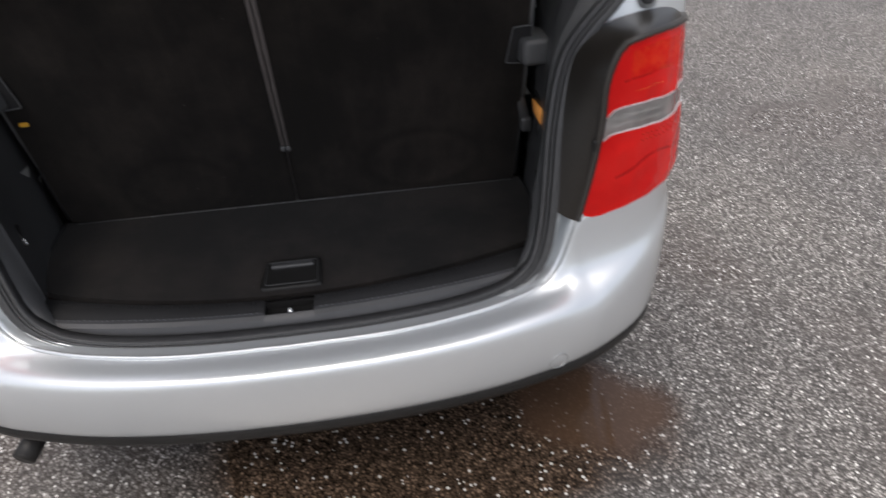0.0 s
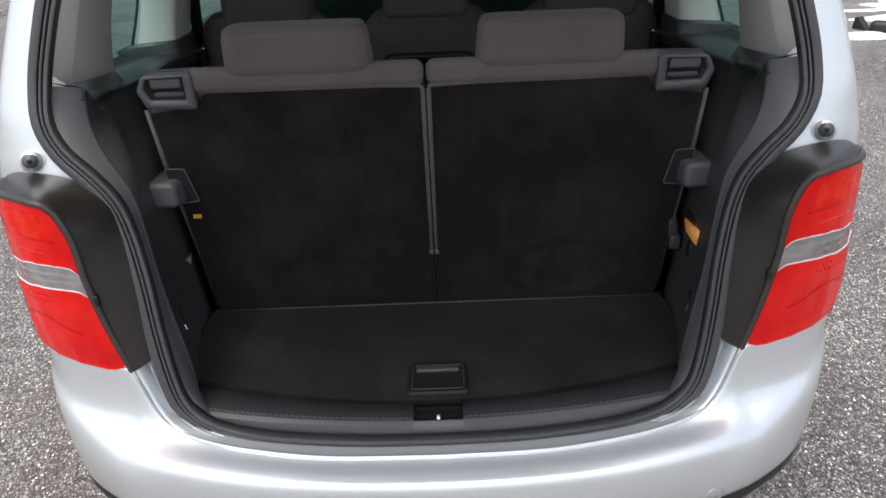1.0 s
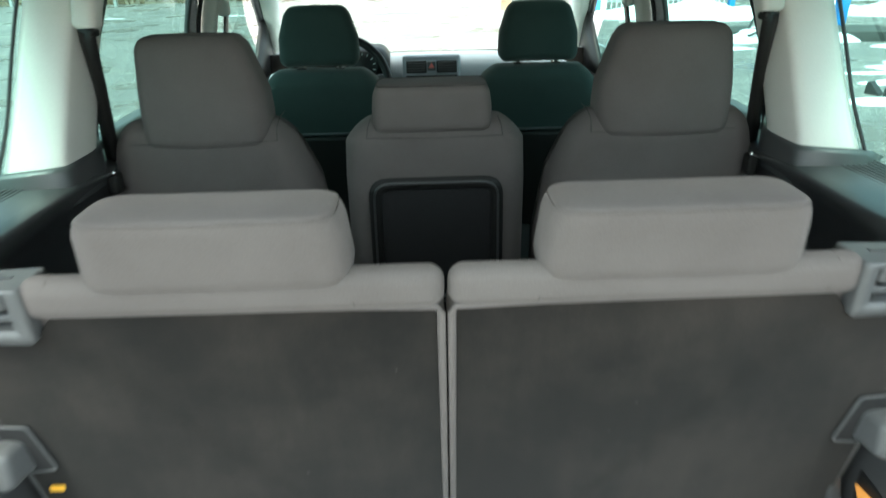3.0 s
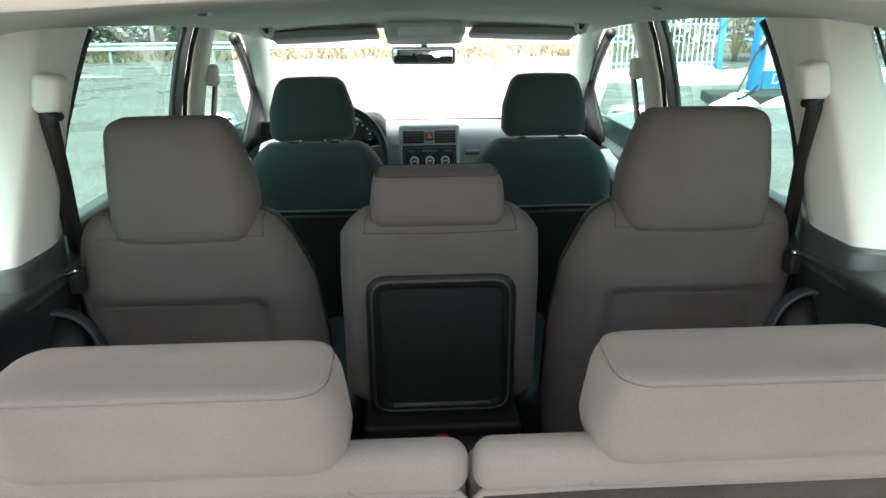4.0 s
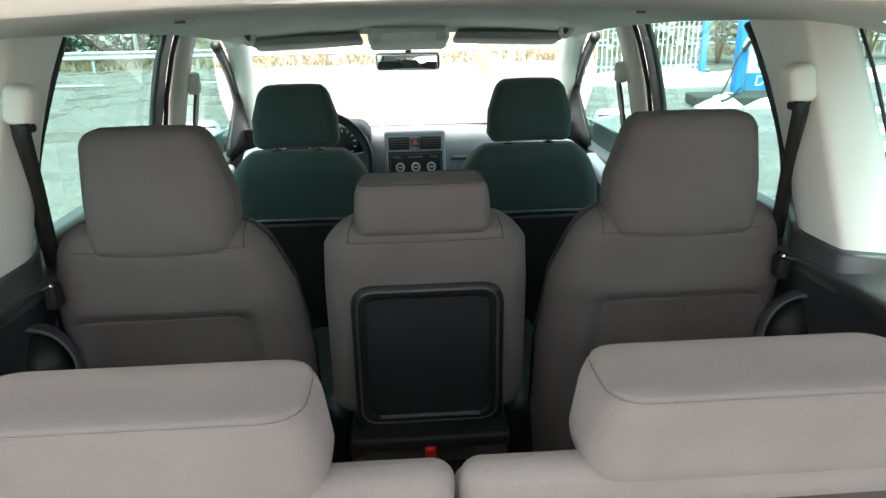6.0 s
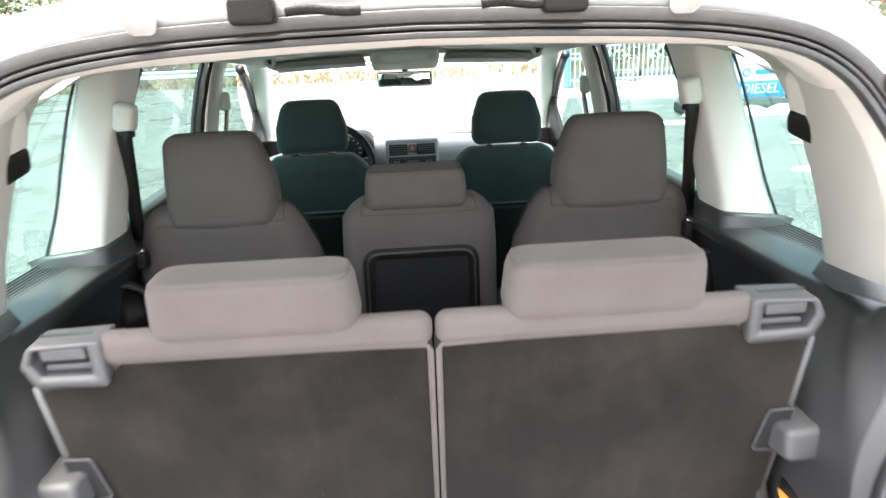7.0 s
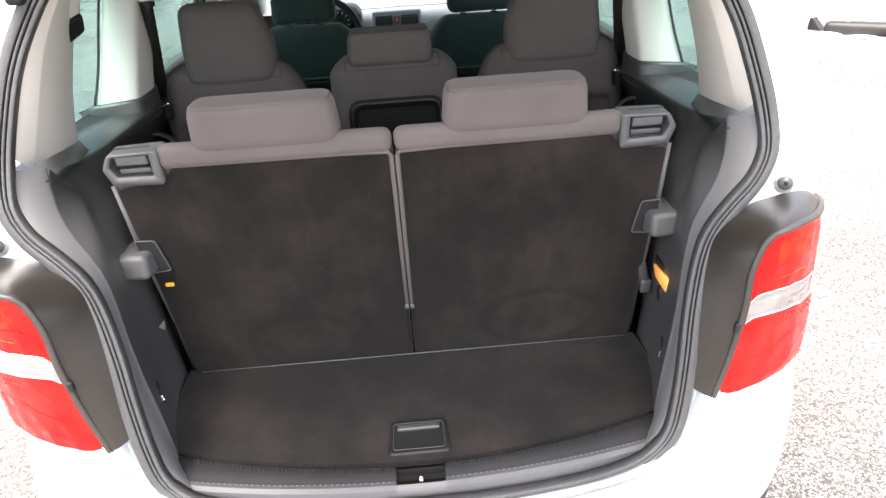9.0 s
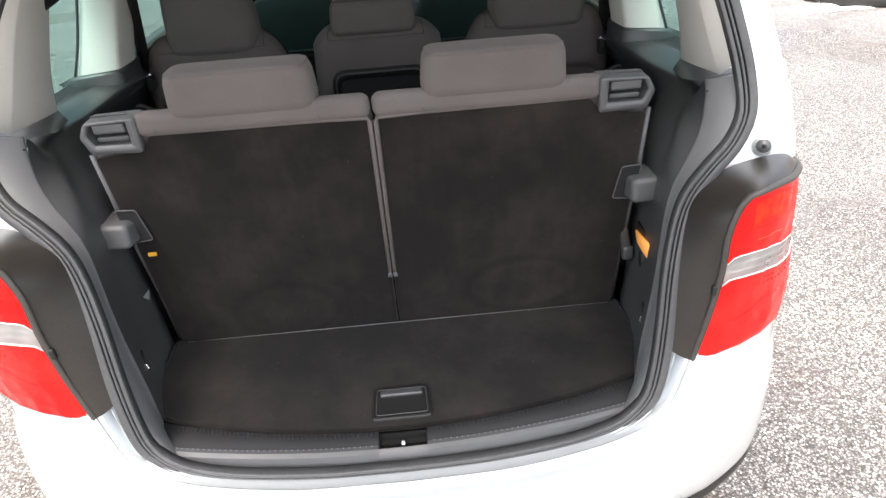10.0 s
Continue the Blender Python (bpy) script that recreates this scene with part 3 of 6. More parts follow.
def lamp_patch(u0, u1, v0, v1, nu=28, nv=8, depth=0.0, vshift=None):
    return loft([[lamp_point(u0 + (u1 - u0) * i / nu, (v0 + (v1 - v0) * j / nv) + (vshift(u0 + (u1 - u0) * i / nu) if vshift else 0), depth) for i in range(nu + 1)] for j in range(nv + 1)])


def lamp_side(flip):
    side = mirrored if flip else (lambda b: b)
    lamp = new("tail_lamp")
    lamp.parent = car
    tagged(lamp, "red tail lamp with a clear middle band")
    part("housing", side(lamp_patch(.10, 1, .05, .90, 28, 12, .04)), DULL_SILVER, lamp, "dull silver lamp housing")
    part("lower_red_lens", side(lamp_patch(0, 1, 0.0, .475, 28, 8)), RED_LENS, lamp, "red lower lens")
    part("clear_lens", side(lamp_patch(0, 1, .475, .625, 28, 4, .001)), CLEAR_LENS, lamp, "clear reversing light band")
    part("upper_red_lens", side(lamp_patch(0, 1, .625, 1.0, 28, 8)), RED_LENS, lamp, "red upper lens")
    # reflector bowls behind the lenses
    for u, v, r, m in ((.36, .25, .045, CHROME), (.38, .78, .04, ORANGE)):
        c = lamp_point(u, v, .045)
        bowl = bmesh.new()
        bmesh.ops.create_uvsphere(bowl, u_segments=20, v_segments=10, radius=r)
        bmesh.ops.transform(bowl, matrix=Matrix.Translation(c) @ Matrix.Diagonal((1.3, .45, .8, 1)), verts=bowl.verts)
        part("reflector", side(bowl), m, lamp, "chrome reflector bowl" if m is CHROME else "orange indicator bulb cover")
    part("band_reflector", side(lamp_patch(.02, .98, .478, .622, 24, 2, .016)), DULL_SILVER, lamp, "dull silver reflector behind the clear band")
    for k in range(6):
        v0 = .484 + k * .0235
        part("light_bar", side(lamp_patch(.07, .55, v0, v0 + .010, 20, 1, .006)), WHITE if k % 2 else TRIM_LIGHT, lamp)
    for v0 in (.477, .623):
        part("band_edge", side(tube([lamp_point(.012 + .98 * q / 24, v0, .0006) for q in range(25)], .0013, 6)), WHITE, lamp, "white edge of the clear band")
    part("scratch", side(tube([lamp_point(.2 + .22 * q / 8, .70 + .015 * q / 8, -.0004) for q in range(9)], .00014, 5)), ORANGE, lamp, "pale scratch")
    # moulded folds of the lenses: flat strips, their shading put into a deeper red
    part("lens_fold", side(lamp_patch(.16, .72, .205, .222, 20, 1, -.0004, lambda u: .09 * math.sin((u - .16) / .56 * math.pi) ** 2 - .03 * u)), FOLD_LENS, lamp, "lens fold with its shade painted in deeper red", smooth=False)
    part("lens_fold", side(lamp_patch(.10, .66, .775, .788, 20, 1, -.0004, lambda u: .16 * max(0, u - .22) ** 1.3)), FOLD_LENS, lamp, "lens fold with its shade painted in deeper red", smooth=False)
    part("indicator_lens", side(lamp_patch(.14, .70, .79, .955, 24, 6, -.0005)), INDICATOR_LENS, lamp, "orange facets of the indicator behind the red lens")
    for row in range(2):
        for k in range(9):
            part("lens_stud", side(disc(.0022, .002, Matrix.Translation(lamp_point(.30 + k * .035, .43 - row * .035, 0)) @ Euler((radians(90), 0, radians(35))).to_matrix().to_4x4(), 8)), INDICATOR_LENS, lamp)
    # dark surround between seal and lamp
    left = on_half(.735, 1.02, 16) + curve_points([(.57, .209, 1.02), (.64, .226, 1.046), (.72, .243, 1.056), (.765, .262, 1.050), (.783, .280, 1.036)], 10)[1:]
    left = curve_points(left, 26)
    right = curve_points([lamp_point(0, v) for v in (0, .25, .5, .75, .95)] + [lamp_point(u, 1.0) for u in (.06, .15, .3, .5, .72)], 26)
    rows = []
    for i, (a, b) in enumerate(zip(left, right)):
        up = Vector((-.25, -.6, .75)) if i > 15 else Vector((-.3, -1, 0))
        rows.append([a + Vector((0, .012, 0)), a.lerp(b, .3) + up.normalized() * .006, a.lerp(b, .65) + up.normalized() * .012, a.lerp(b, .9) + up.normalized() * .008, b + Vector((-.003, -.003, .002)), b + Vector((0, .01, 0))])
    part("lamp_surround", side(loft(rows)), LAMP_GUTTER, lamp, "dark brown plastic gutter cover", subsurf=1)
    rim = curve_points([lamp_point(0, v, -.002) + Vector((-.004, -.001, 0)) for v in (0, .3, .6, .9)] + [lamp_point(u, 1.0, -.002) + Vector((0, 0, .004)) for u in (.06, .15, .3, .5, .75, 1)], 40)
    part("lamp_rim", side(tube([p + Vector((-.0035, -.0005, .0015)) for p in rim], .0055, 8)), GUTTER_RIM, lamp, "grey-brown lamp edge")
    part("lamp_gap", side(tube([p + Vector((.0025, .0010, -.001)) for p in rim], .0026, 6)), BLACK, lamp, "black joint round the lens")
    clip = lamp_point(0, .47, -.004) + Vector((-.012, 0, 0))
    part("clip", side(rbox(.012, .010, .022, .004, Matrix.Translation(clip))), BLACK, lamp)
    return lamp


lamp_side(False)
lamp_side(True)

# --- body round the opening, above the lamps ---
UPPER = [p for p in HALF if p.z > 1.005 and p.z < 1.5 or p.z > 1.5]
UPPER = curve_points(UPPER, 60)
OUT_Z = [1.0, 1.06, 1.10, 1.15, 1.21, 1.28, 1.37, 1.45, 1.50, 1.53, 1.552, 1.562, 1.567]
OUT_X = [.80, .795, .787, .776, .757, .735, .705, .672, .625, .56, .42, .22, 0]
OUT_Y = [.30, .305, .315, .325, .34, .36, .385, .405, .415, .415, .41, .405, .405]
OUT_ZZ = [1.02, 1.065, 1.105, 1.155, 1.215, 1.285, 1.375, 1.46, 1.525, 1.575, 1.605, 1.618, 1.622]
body_rows = []
for p in UPPER:
    zq = [lerp_table(p.z, OUT_Z, t) for t in (OUT_X, OUT_Y, OUT_ZZ)]
    o = Vector(zq)
    top = lerp_table(p.z, [1.45, 1.56], [0, 1])
    flank = Vector((o.x + .03 * (1 - top), o.y + .10, o.z + .004 * top))
    far = Vector((o.x + .05 * (1 - top), o.y + lerp_table(p.z, [1.06, 1.11, 1.44, 1.52], [.45, .21, .21, .45]), o.z + .012 * top))
    body_rows.append([p + Vector((0, .012, 0)), p.lerp(o, .22) + Vector((0, .006, 0)), p.lerp(o, .45) + Vector((0, -.012, 0)), p.lerp(o, .8) + Vector((0, -.026, 0)), o + Vector((.004, -.014, 0)), o + Vector((.012 * (1 - top), .02, .006 * top)), flank, far])
shell_rows = [[Vector((-p.x, p.y, p.z)) for p in r] for r in body_rows[:-1]] + body_rows[::-1]
part("rear_body_frame", loft(shell_rows), SILVER, car, "silver painted pillars and roof edge", subsurf=1)
for s in (-1, 1):
    m = Matrix.Translation((s * .705, .246, 1.079)) @ Euler((radians(72), 0, s * radians(-18))).to_matrix().to_4x4()
    stop = part("rubber_stop", disc(.0125, .012, m, 20), TRIM_LIGHT, car, "round black rubber door stop")
    part("stop_base", disc(.019, .008, m @ Matrix.Translation((0, 0, -.008)), 24), SILVER, stop)
    part("stop_screw", disc(.004, .004, m @ Matrix.Translation((0, 0, .0065)), 10), BLACK, stop)

# --- flanks, roof, bonnet: the outside skin ---
def flank_side(flip):
    side = mirrored if flip else (lambda b: b)
    zs = (.25, .45, .70, .95, 1.06)
    rows = []
    for y in (.40, .62, 1.0, 1.6, 2.3, 2.9, 3.4, 3.75):
        wx = lerp_table(y, [.3, .62, 1.2, 2.4, 3.2, 3.75], [.80, .855, .885, .885, .86, .78])
        rows.append([Vector((wx - lerp_table(z, [.25, .45, .70, .95, 1.10], [.05, .01, .0, .02, .055]), y, z)) for z in zs])
    part("side_panel", side(loft(rows)), SILVER, car, "silver door and wing panels", subsurf=1, thick=.004)


flank_side(False)
flank_side(True)
roof = [[Vector((x, y, lerp_table(y, [.40, .9, 1.6, 2.3, 2.55], [1.62, 1.635, 1.63, 1.57, 1.50]) - .055 * abs(x / .62) ** 4)) for x in (-.62, -.56, -.45, -.2, 0, .2, .45, .56, .62)] for y in (.45, .9, 1.6, 2.3, 2.55)]
part("roof_panel", loft(roof), SILVER, car, "silver roof skin", subsurf=1, thick=.003)
bonnet = [[Vector((x, y, lerp_table(y, [2.95, 3.2, 3.6, 4.0, 4.2], [1.045, 1.02, .96, .84, .70]) - .05 * abs(x / .75) ** 3)) for x in (-.78, -.5, 0, .5, .78)] for y in (2.98, 3.2, 3.6, 4.0, 4.2)]
part("bonnet", loft(bonnet), SILVER, car, "silver bonnet", subsurf=1, thick=.004)
part("nose", rbox(1.6, .3, .5, .1, Matrix.Translation((0, 4.1, .45))), SILVER, car)
for sx in (-1, 1):
    for wy in (.88, 3.48):
        wheel = new("wheel")
        wheel.parent = car
        mw = Matrix.Translation((sx * .72, wy, .31)) @ Euler((0, radians(90), 0)).to_matrix().to_4x4()
        rows = []
        for r, w in ((.20, -.09), (.28, -.10), (.31, -.07), (.31, .07), (.28, .10), (.20, .09)):
            rows.append([mw @ Vector((r * math.cos(a), r * math.sin(a), w)) for a in (2 * math.pi * k / 32 for k in range(32))])
        part("tyre", loft(rows, True), RUBBER, wheel)
        part("rim", disc(.20, .12, mw, 24), STEEL, wheel)
part("underbody", rbox(1.30, 3.75, .12, .03, Matrix.Translation((0, 2.2, .30))), BLACK, car)
part("exhaust_pipe", tube([(-.60, .45, .265), (-.615, .25, .262), (-.630, .145, .256), (-.638, .112, .248)], .025, 16), BLACK, car, "black steel exhaust tip")
part("exhaust_mouth", tube([(-.636, .119, .2497), (-.6385, .110, .2475)], .0225, 16), BLACK, car)

# --- load sill ---
def floor_edge(x):
    return .122 + .36 * x * x


def sill_cols(x):
    y0 = .034 + .25 * x * x + .018
    z1 = .606
    ye = floor_edge(x)
    ym = y0 + (ye - y0) * .62
    return [Vector((x, y0 - .006, .572 + .08 * max(0, abs(x) - .36))), Vector((x, y0, .590 + .05 * max(0, abs(x) - .4))), Vector((x, y0 + .006, .601)), Vector((x, y0 + .014, z1)), Vector((x, ym, z1 + .001)), Vector((x, ye - .012, z1 + .001)), Vector((x, ye - .004, .600)), Vector((x, ye + .004, .592))]


def sill_strip(x):
    c = sill_cols(x)
    return c[:4] + [Vector((x, c[3].y + .009, c[3].z + .0005))]


def sill_mat(x):
    c = sill_cols(x)
    return [Vector((x, c[3].y + .0105, c[3].z - .004)), Vector((x, c[3].y + .0115, c[3].z - .0008))] + c[4:]


for s0, s1 in ((-.512, -.047), (.047, .512)):
    part("load_sill", loft([sill_strip(s0 + (s1 - s0) * i / 34) for i in range(35)]), SILL_GREY, car, "grey plastic load sill edge", smooth=False)
    part("sill_top", loft([sill_mat(s0 + (s1 - s0) * i / 34) for i in range(35)]), SILL_DARK, car, "dark ribbed top of the load sill")
    xe = math.copysign(.456, s0)
    part("sill_joint", tube([p + Vector((0, -.0004, .0004)) for p in sill_strip(xe)], .0011, 6), BLACK, car)
part("sill_front", loft([sill_cols(-.047 + .094 * i / 8)[:4] for i in range(9)]), SILL_GREY, car, "grey plastic sill edge under the lock")
part("sill_bridge", loft([sill_cols(-.047 + .094 * i / 8)[5:] for i in range(9)]), TRIM, car)
well = join(box(.098, .005, .045, Matrix.Translation((0, .0690, .5745))), box(.098, .006, .05, Matrix.Translation((0, .106, .577))), box(.006, .040, .05, Matrix.Translation((-.048, .088, .577))), box(.006, .040, .05, Matrix.Translation((.048, .088, .577))), box(.098, .042, .006, Matrix.Translation((0, .088, .556))))
lock = part("lock_recess", well, BLACK, car, "black recess for the tailgate lock", smooth=False)
striker = part("striker", tube(curve_points([(0, .101, .560), (0, .100, .590), (0, .092, .596), (0, .083, .593), (0, .079, .560)], 14), .0052, 12), CHROME, lock, "chrome lock striker")
part("striker_foot", disc(.011, .006, Matrix.Translation((0, .086, .561)), 16), STEEL, striker)
for sx in (-.024, .026):
    part("screw", disc(.006, .006, Matrix.Translation((sx, .082, .562)), 12), STEEL, lock)
rib = []
for i in range(100):
    x = -.45 + .9 * i / 99
    if abs(x) < .05:
        continue
    ye = floor_edge(x)
    rib.append(rbox(.0035, .012, .0025, .0010, Matrix.Translation((x, ye - .018, .6072)), 1))
part("sill_rib", join(*rib), SILL_DARK, car, kind="stuff")
stitch = []
for i in range(84):
    x = -.452 + .904 * i / 83
    if abs(x) < .05:
        continue
    y0 = .052 + .25 * x * x
    stitch.append(rbox(.0020, .0016, .0016, .0007, Matrix.Translation((x, y0 + .0215, .6070)), 1))
part("sill_dot", join(*stitch), DASH, car, kind="stuff")

# --- load floor ---
floor_out = [(-.526, .464), (.526, .464), (.533, .30), (.505, .225)] + [(x, floor_edge(x) + .006) for x in [.46 - .92 * i / 24 for i in range(25)]] + [(-.505, .225), (-.533, .30)]
def floor_z(y):
    return .603 + (y - .14) * .048
bm = prism(floor_out, .018)
bmesh.ops.transform(bm, matrix=Matrix(((1, 0, 0, 0), (0, 0, 1, 0), (0, -1, 0, 0), (0, 0, 0, 1))), verts=bm.verts)
for v in bm.verts:
    v.co.z += floor_z(v.co.y) 
bmesh.ops.triangulate(bm, faces=[f for f in bm.faces if len(f.verts) > 4])
floor_board = part("load_floor", bm, CARPET, car, "black felt load floor board", smooth=False)
for sx in (-1, 1):
    gap = curve_points([(sx * .526, .462, floor_z(.462) + .001), (sx * .5335, .30, floor_z(.30) + .001), (sx * .507, .228, floor_z(.228) + .001)], 16)
    part("floor_gap", tube(gap, .0032, 6), RUBBER, car, "black joint beside the load floor")
part("floor_hem", tube([(-.50, .4548, floor_z(.4548) + .0006), (.505, .4548, floor_z(.4548) + .0006)], .0010, 6), SIDE_GREY, floor_board, "pale dusty hem")
hm = Matrix.Translation((0, .188, floor_z(.188) + .002)) @ Euler((radians(2.7), 0, 0)).to_matrix().to_4x4()
hout = round_outline([(-.062, -.046), (.062, -.046), (.057, .044), (-.057, .044)], .012)
hin = round_outline([(-.052, -.034), (.052, -.034), (.050, .036), (-.050, .036)], .008)
frame_rows = [[hm @ Vector((x, y, -.003)) for x, y in hout], [hm @ Vector((x * .985, y * .985, .003)) for x, y in hout], [hm @ Vector((x * 1.02, y * 1.02, .003)) for x, y in hin], [hm @ Vector((x, y, -.004)) for x, y in hin]]
pull = part("floor_pull", loft(frame_rows, True), BLACK, floor_board, "black plastic recessed floor pull")
part("pull_tray", box(.104, .072, .004, hm @ Matrix.Translation((0, 0, 0))), BLACK, pull, smooth=False)
part("pull_edge", tube([hm @ Vector((x, y, .0032)) for x, y in round_outline([(-.0525, -.0345), (.0525, -.0345), (.0505, .0365), (-.0505, .0365)], .008)], .0010, 6, True), TRIM, pull, "paler edge of the recess")
part("pull_bar", rbox(.088, .016, .010, .004, hm @ Matrix.Translation((0, .024, .003))), TRIM, pull, "grey grip bar")

# --- side trim of the load space ---
CREASE = [(.484, .19, .60), (.490, .195, .69), (.508, .205, .80), (.518, .215, .90), (.530, .24, .97), (.546, .264, 1.01), (.566, .272, 1.045), (.602, .292, 1.070), (.617, .308, 1.105), (.618, .327, 1.188)]
PROF_AY = [.24, .24, .24, .24, .25, .27, .32, .37, .40, .40]
PROF_B = [(.530, .60), (.541, .70), (.546, .79), (.549, .88), (.552, .95), (.556, 1.005), (.564, 1.05), (.580, 1.095), (.610, 1.126), (.640, 1.140)]
PROF_C = [(.535, .60), (.547, .75), (.551, .88), (.555, .98), (.562, 1.05), (.60, 1.10), (.645, 1.129), (.655, 1.136), (.668, 1.138), (.765, 1.142)]
PROF_D = [(.70, .60), (.70, .75), (.70, .88), (.695, .98), (.675, 1.05), (.634, 1.10), (.624, 1.122), (.620, 1.133), (.631, 1.138), (.765, 1.142)]


def side_trim(flip):
    side = mirrored if flip else (lambda b: b)
    s = on_half(.59, 1.214, 10)
    inner = [p + Vector((-.010, .006, 0)) for p in s]
    crease = curve_points(CREASE, 10)
    rows = [[p + Vector((0, .012, 0)) for p in s], inner, [p.lerp(q, .5) + Vector((-.003, -.003, 0)) for p, q in zip(inner, crease)], [q + Vector((.003, -.005, 0)) for q in crease], crease, [q + Vector((.003, .008, 0)) for q in crease]]
    trim = part("load_side_trim", side(loft(rows)), SIDE_GREY, car, "grey plastic trim beside the load opening", subsurf=1)
    rows = [[q + Vector((.001, .004, 0)) for q in crease], [q.lerp(Vector((x, y + .09 - .08 * (z > 1.03), z)), .3) for q, (x, z), y in zip(crease, PROF_B, PROF_AY)], [Vector((x, y + .09 - .08 * (z > 1.03), z)) for (x, z), y in zip(PROF_B, PROF_AY)]] + [[Vector((x, y, z)) for x, z in PROF_C] for y in (.44, .50)] + [[Vector((x, y, z - dz * min(1, max(0, (z - .95) / .15)))) for x, z in PROF_D] for y, dz in ((.60, 0), (.80, 0), (.97, .006), (1.2, .030))]
    panel = part("quarter_panel_trim", side(loft(rows)), TRIM, car, "charcoal plastic quarter panel with a shelf", subsurf=1)
    # vent slots beside the quarter window
    part("block_top", side(loft([[Vector((.670, .282, 1.212)), Vector((.645, .304, 1.200)), Vector((.619, .328, 1.187))], [Vector((.672, .318, 1.200)), Vector((.652, .334, 1.188)), Vector((.626, .352, 1.178))]])), SIDE_GREY, trim)
    top = loft([[Vector((.670, .330, 1.180)), Vector((.648, .342, 1.178)), Vector((.621, .336, 1.180))], [Vector((.672, .40, 1.170)), Vector((.658, .41, 1.167)), Vector((.634, .42, 1.158))], [Vector((.680, .47, 1.166)), Vector((.664, .47, 1.163)), Vector((.640, .49, 1.141))], [Vector((.684, .575, 1.164)), Vector((.668, .575, 1.160)), Vector((.652, .570, 1.139))]])
    part("shelf_end", side(top), TRIM, panel, "charcoal shelf end under the rear pillar")
    vm = Matrix.Translation((.736, .735, 1.1385)) @ Euler((0, radians(-7), radians(3))).to_matrix().to_4x4()
    vent = part("window_vent", side(rbox(.064, .305, .003, .001, vm, 1)), BLACK, panel, "black demister vent")
    for k in range(8):
        part("vent_slat", side(rbox(.0038, .300, .006, .0012, vm @ Matrix.Translation((-.028 + k * .008, 0, .002)) @ Euler((0, radians(10), 0)).to_matrix().to_4x4(), 1)), TRIM_LIGHT, vent)
    for line in ([(.660, .280, 1.172), (.640, .300, 1.170), (.6185, .320, 1.166)], [(.600, .284, 1.066), (.605, .262, 1.066), (.622, .247, 1.076)]):
        part("panel_gap", side(tube(line, .0014, 6)), BLACK, trim)
    # catch block beside the seat back
    part("seat_catch", side(rbox(.070, .100, .060, .013, Matrix.Translation((.537, .396, .955)) @ Euler((radians(-5), 0, radians(3))).to_matrix().to_4x4(), 3, lambda p: Vector((p.x, p.y, p.z * (1 - .12 * (p.y < 0)))))), TRIM_LIGHT, panel, "grey rounded seat catch cover")
    part("cover_line", side(tube([(.548, .30, .70), (.551, .42, .71), (.552, .43, .86)], .0015, 6)), BLACK, panel)
    part("lashing_eye", side(rbox(.012, .024, .058, .006, Matrix.Translation((.524, .262, .712)) @ Euler((radians(-14), 0, 0)).to_matrix().to_4x4())), BLACK, panel, "black lashing eye recess")
    part("lashing_ring", side(tube(curve_points([(.518, .256, .722), (.514, .256, .700), (.514, .267, .694), (.518, .268, .708)], 10), .0026, 8)), CHROME if flip else TRIM, panel, "lashing ring")
    if not flip:
        part("lamp_frame", side(rbox(.006, .120, .048, .003, Matrix.Translation((.5490, .357, .831)))), BLACK, panel)
        part("load_lamp", loft([[Vector((.5452, .394, .813)), Vector((.5452, .411, .835))], [Vector((.5438, .350, .812)), Vector((.5438, .356, .843))], [Vector((.5448, .305, .812)), Vector((.5448, .303, .850))]]), AMBER, panel, "amber load space lamp", thick=.004)
        part("lamp_socket", side(disc(.014, .010, Matrix.Translation((.5475, .368, .785)) @ Euler((0, radians(90), 0)).to_matrix().to_4x4() @ Matrix.Diagonal((1.4, 1, 1, 1)), 20)), RUBBER, panel, "black round socket")
        part("seat_lever", side(join(rbox(.022, .018, .060, .007, Matrix.Translation((.522, .424, .812)) @ Euler((0, radians(-14), 0)).to_matrix().to_4x4()), rbox(.026, .020, .036, .008, Matrix.Translation((.530, .420, .776))))), TRIM, panel, "grey seat release lever")
    else:
        part("lamp_frame", side(rbox(.006, .05, .03, .003, Matrix.Translation((.549, .37, .79)))), TRIM, panel)
        for tri in (((.405, .784), (.446, .780), (.430, .760)), ((.346, .822), (.349, .821), (.342, .796))):
            bm = bmesh.new()
            bm.faces.new([bm.verts.new((.5435, y, z)) for y, z in tri])
            part("scuff", side(bm), DULL_SILVER, panel, "pale scuff in the plastic", thick=.0006, smooth=False)
    return panel


side_trim(False)
side_trim(True)

# --- pillars inside ---
def liner_z(x, y):
    """Height of the headliner."""
    return lerp_table(y, [.47, .8, 1.5, 2.2, 2.45], [1.538, 1.54, 1.535, 1.495, 1.455]) - .035 * abs(x / .6) ** 4


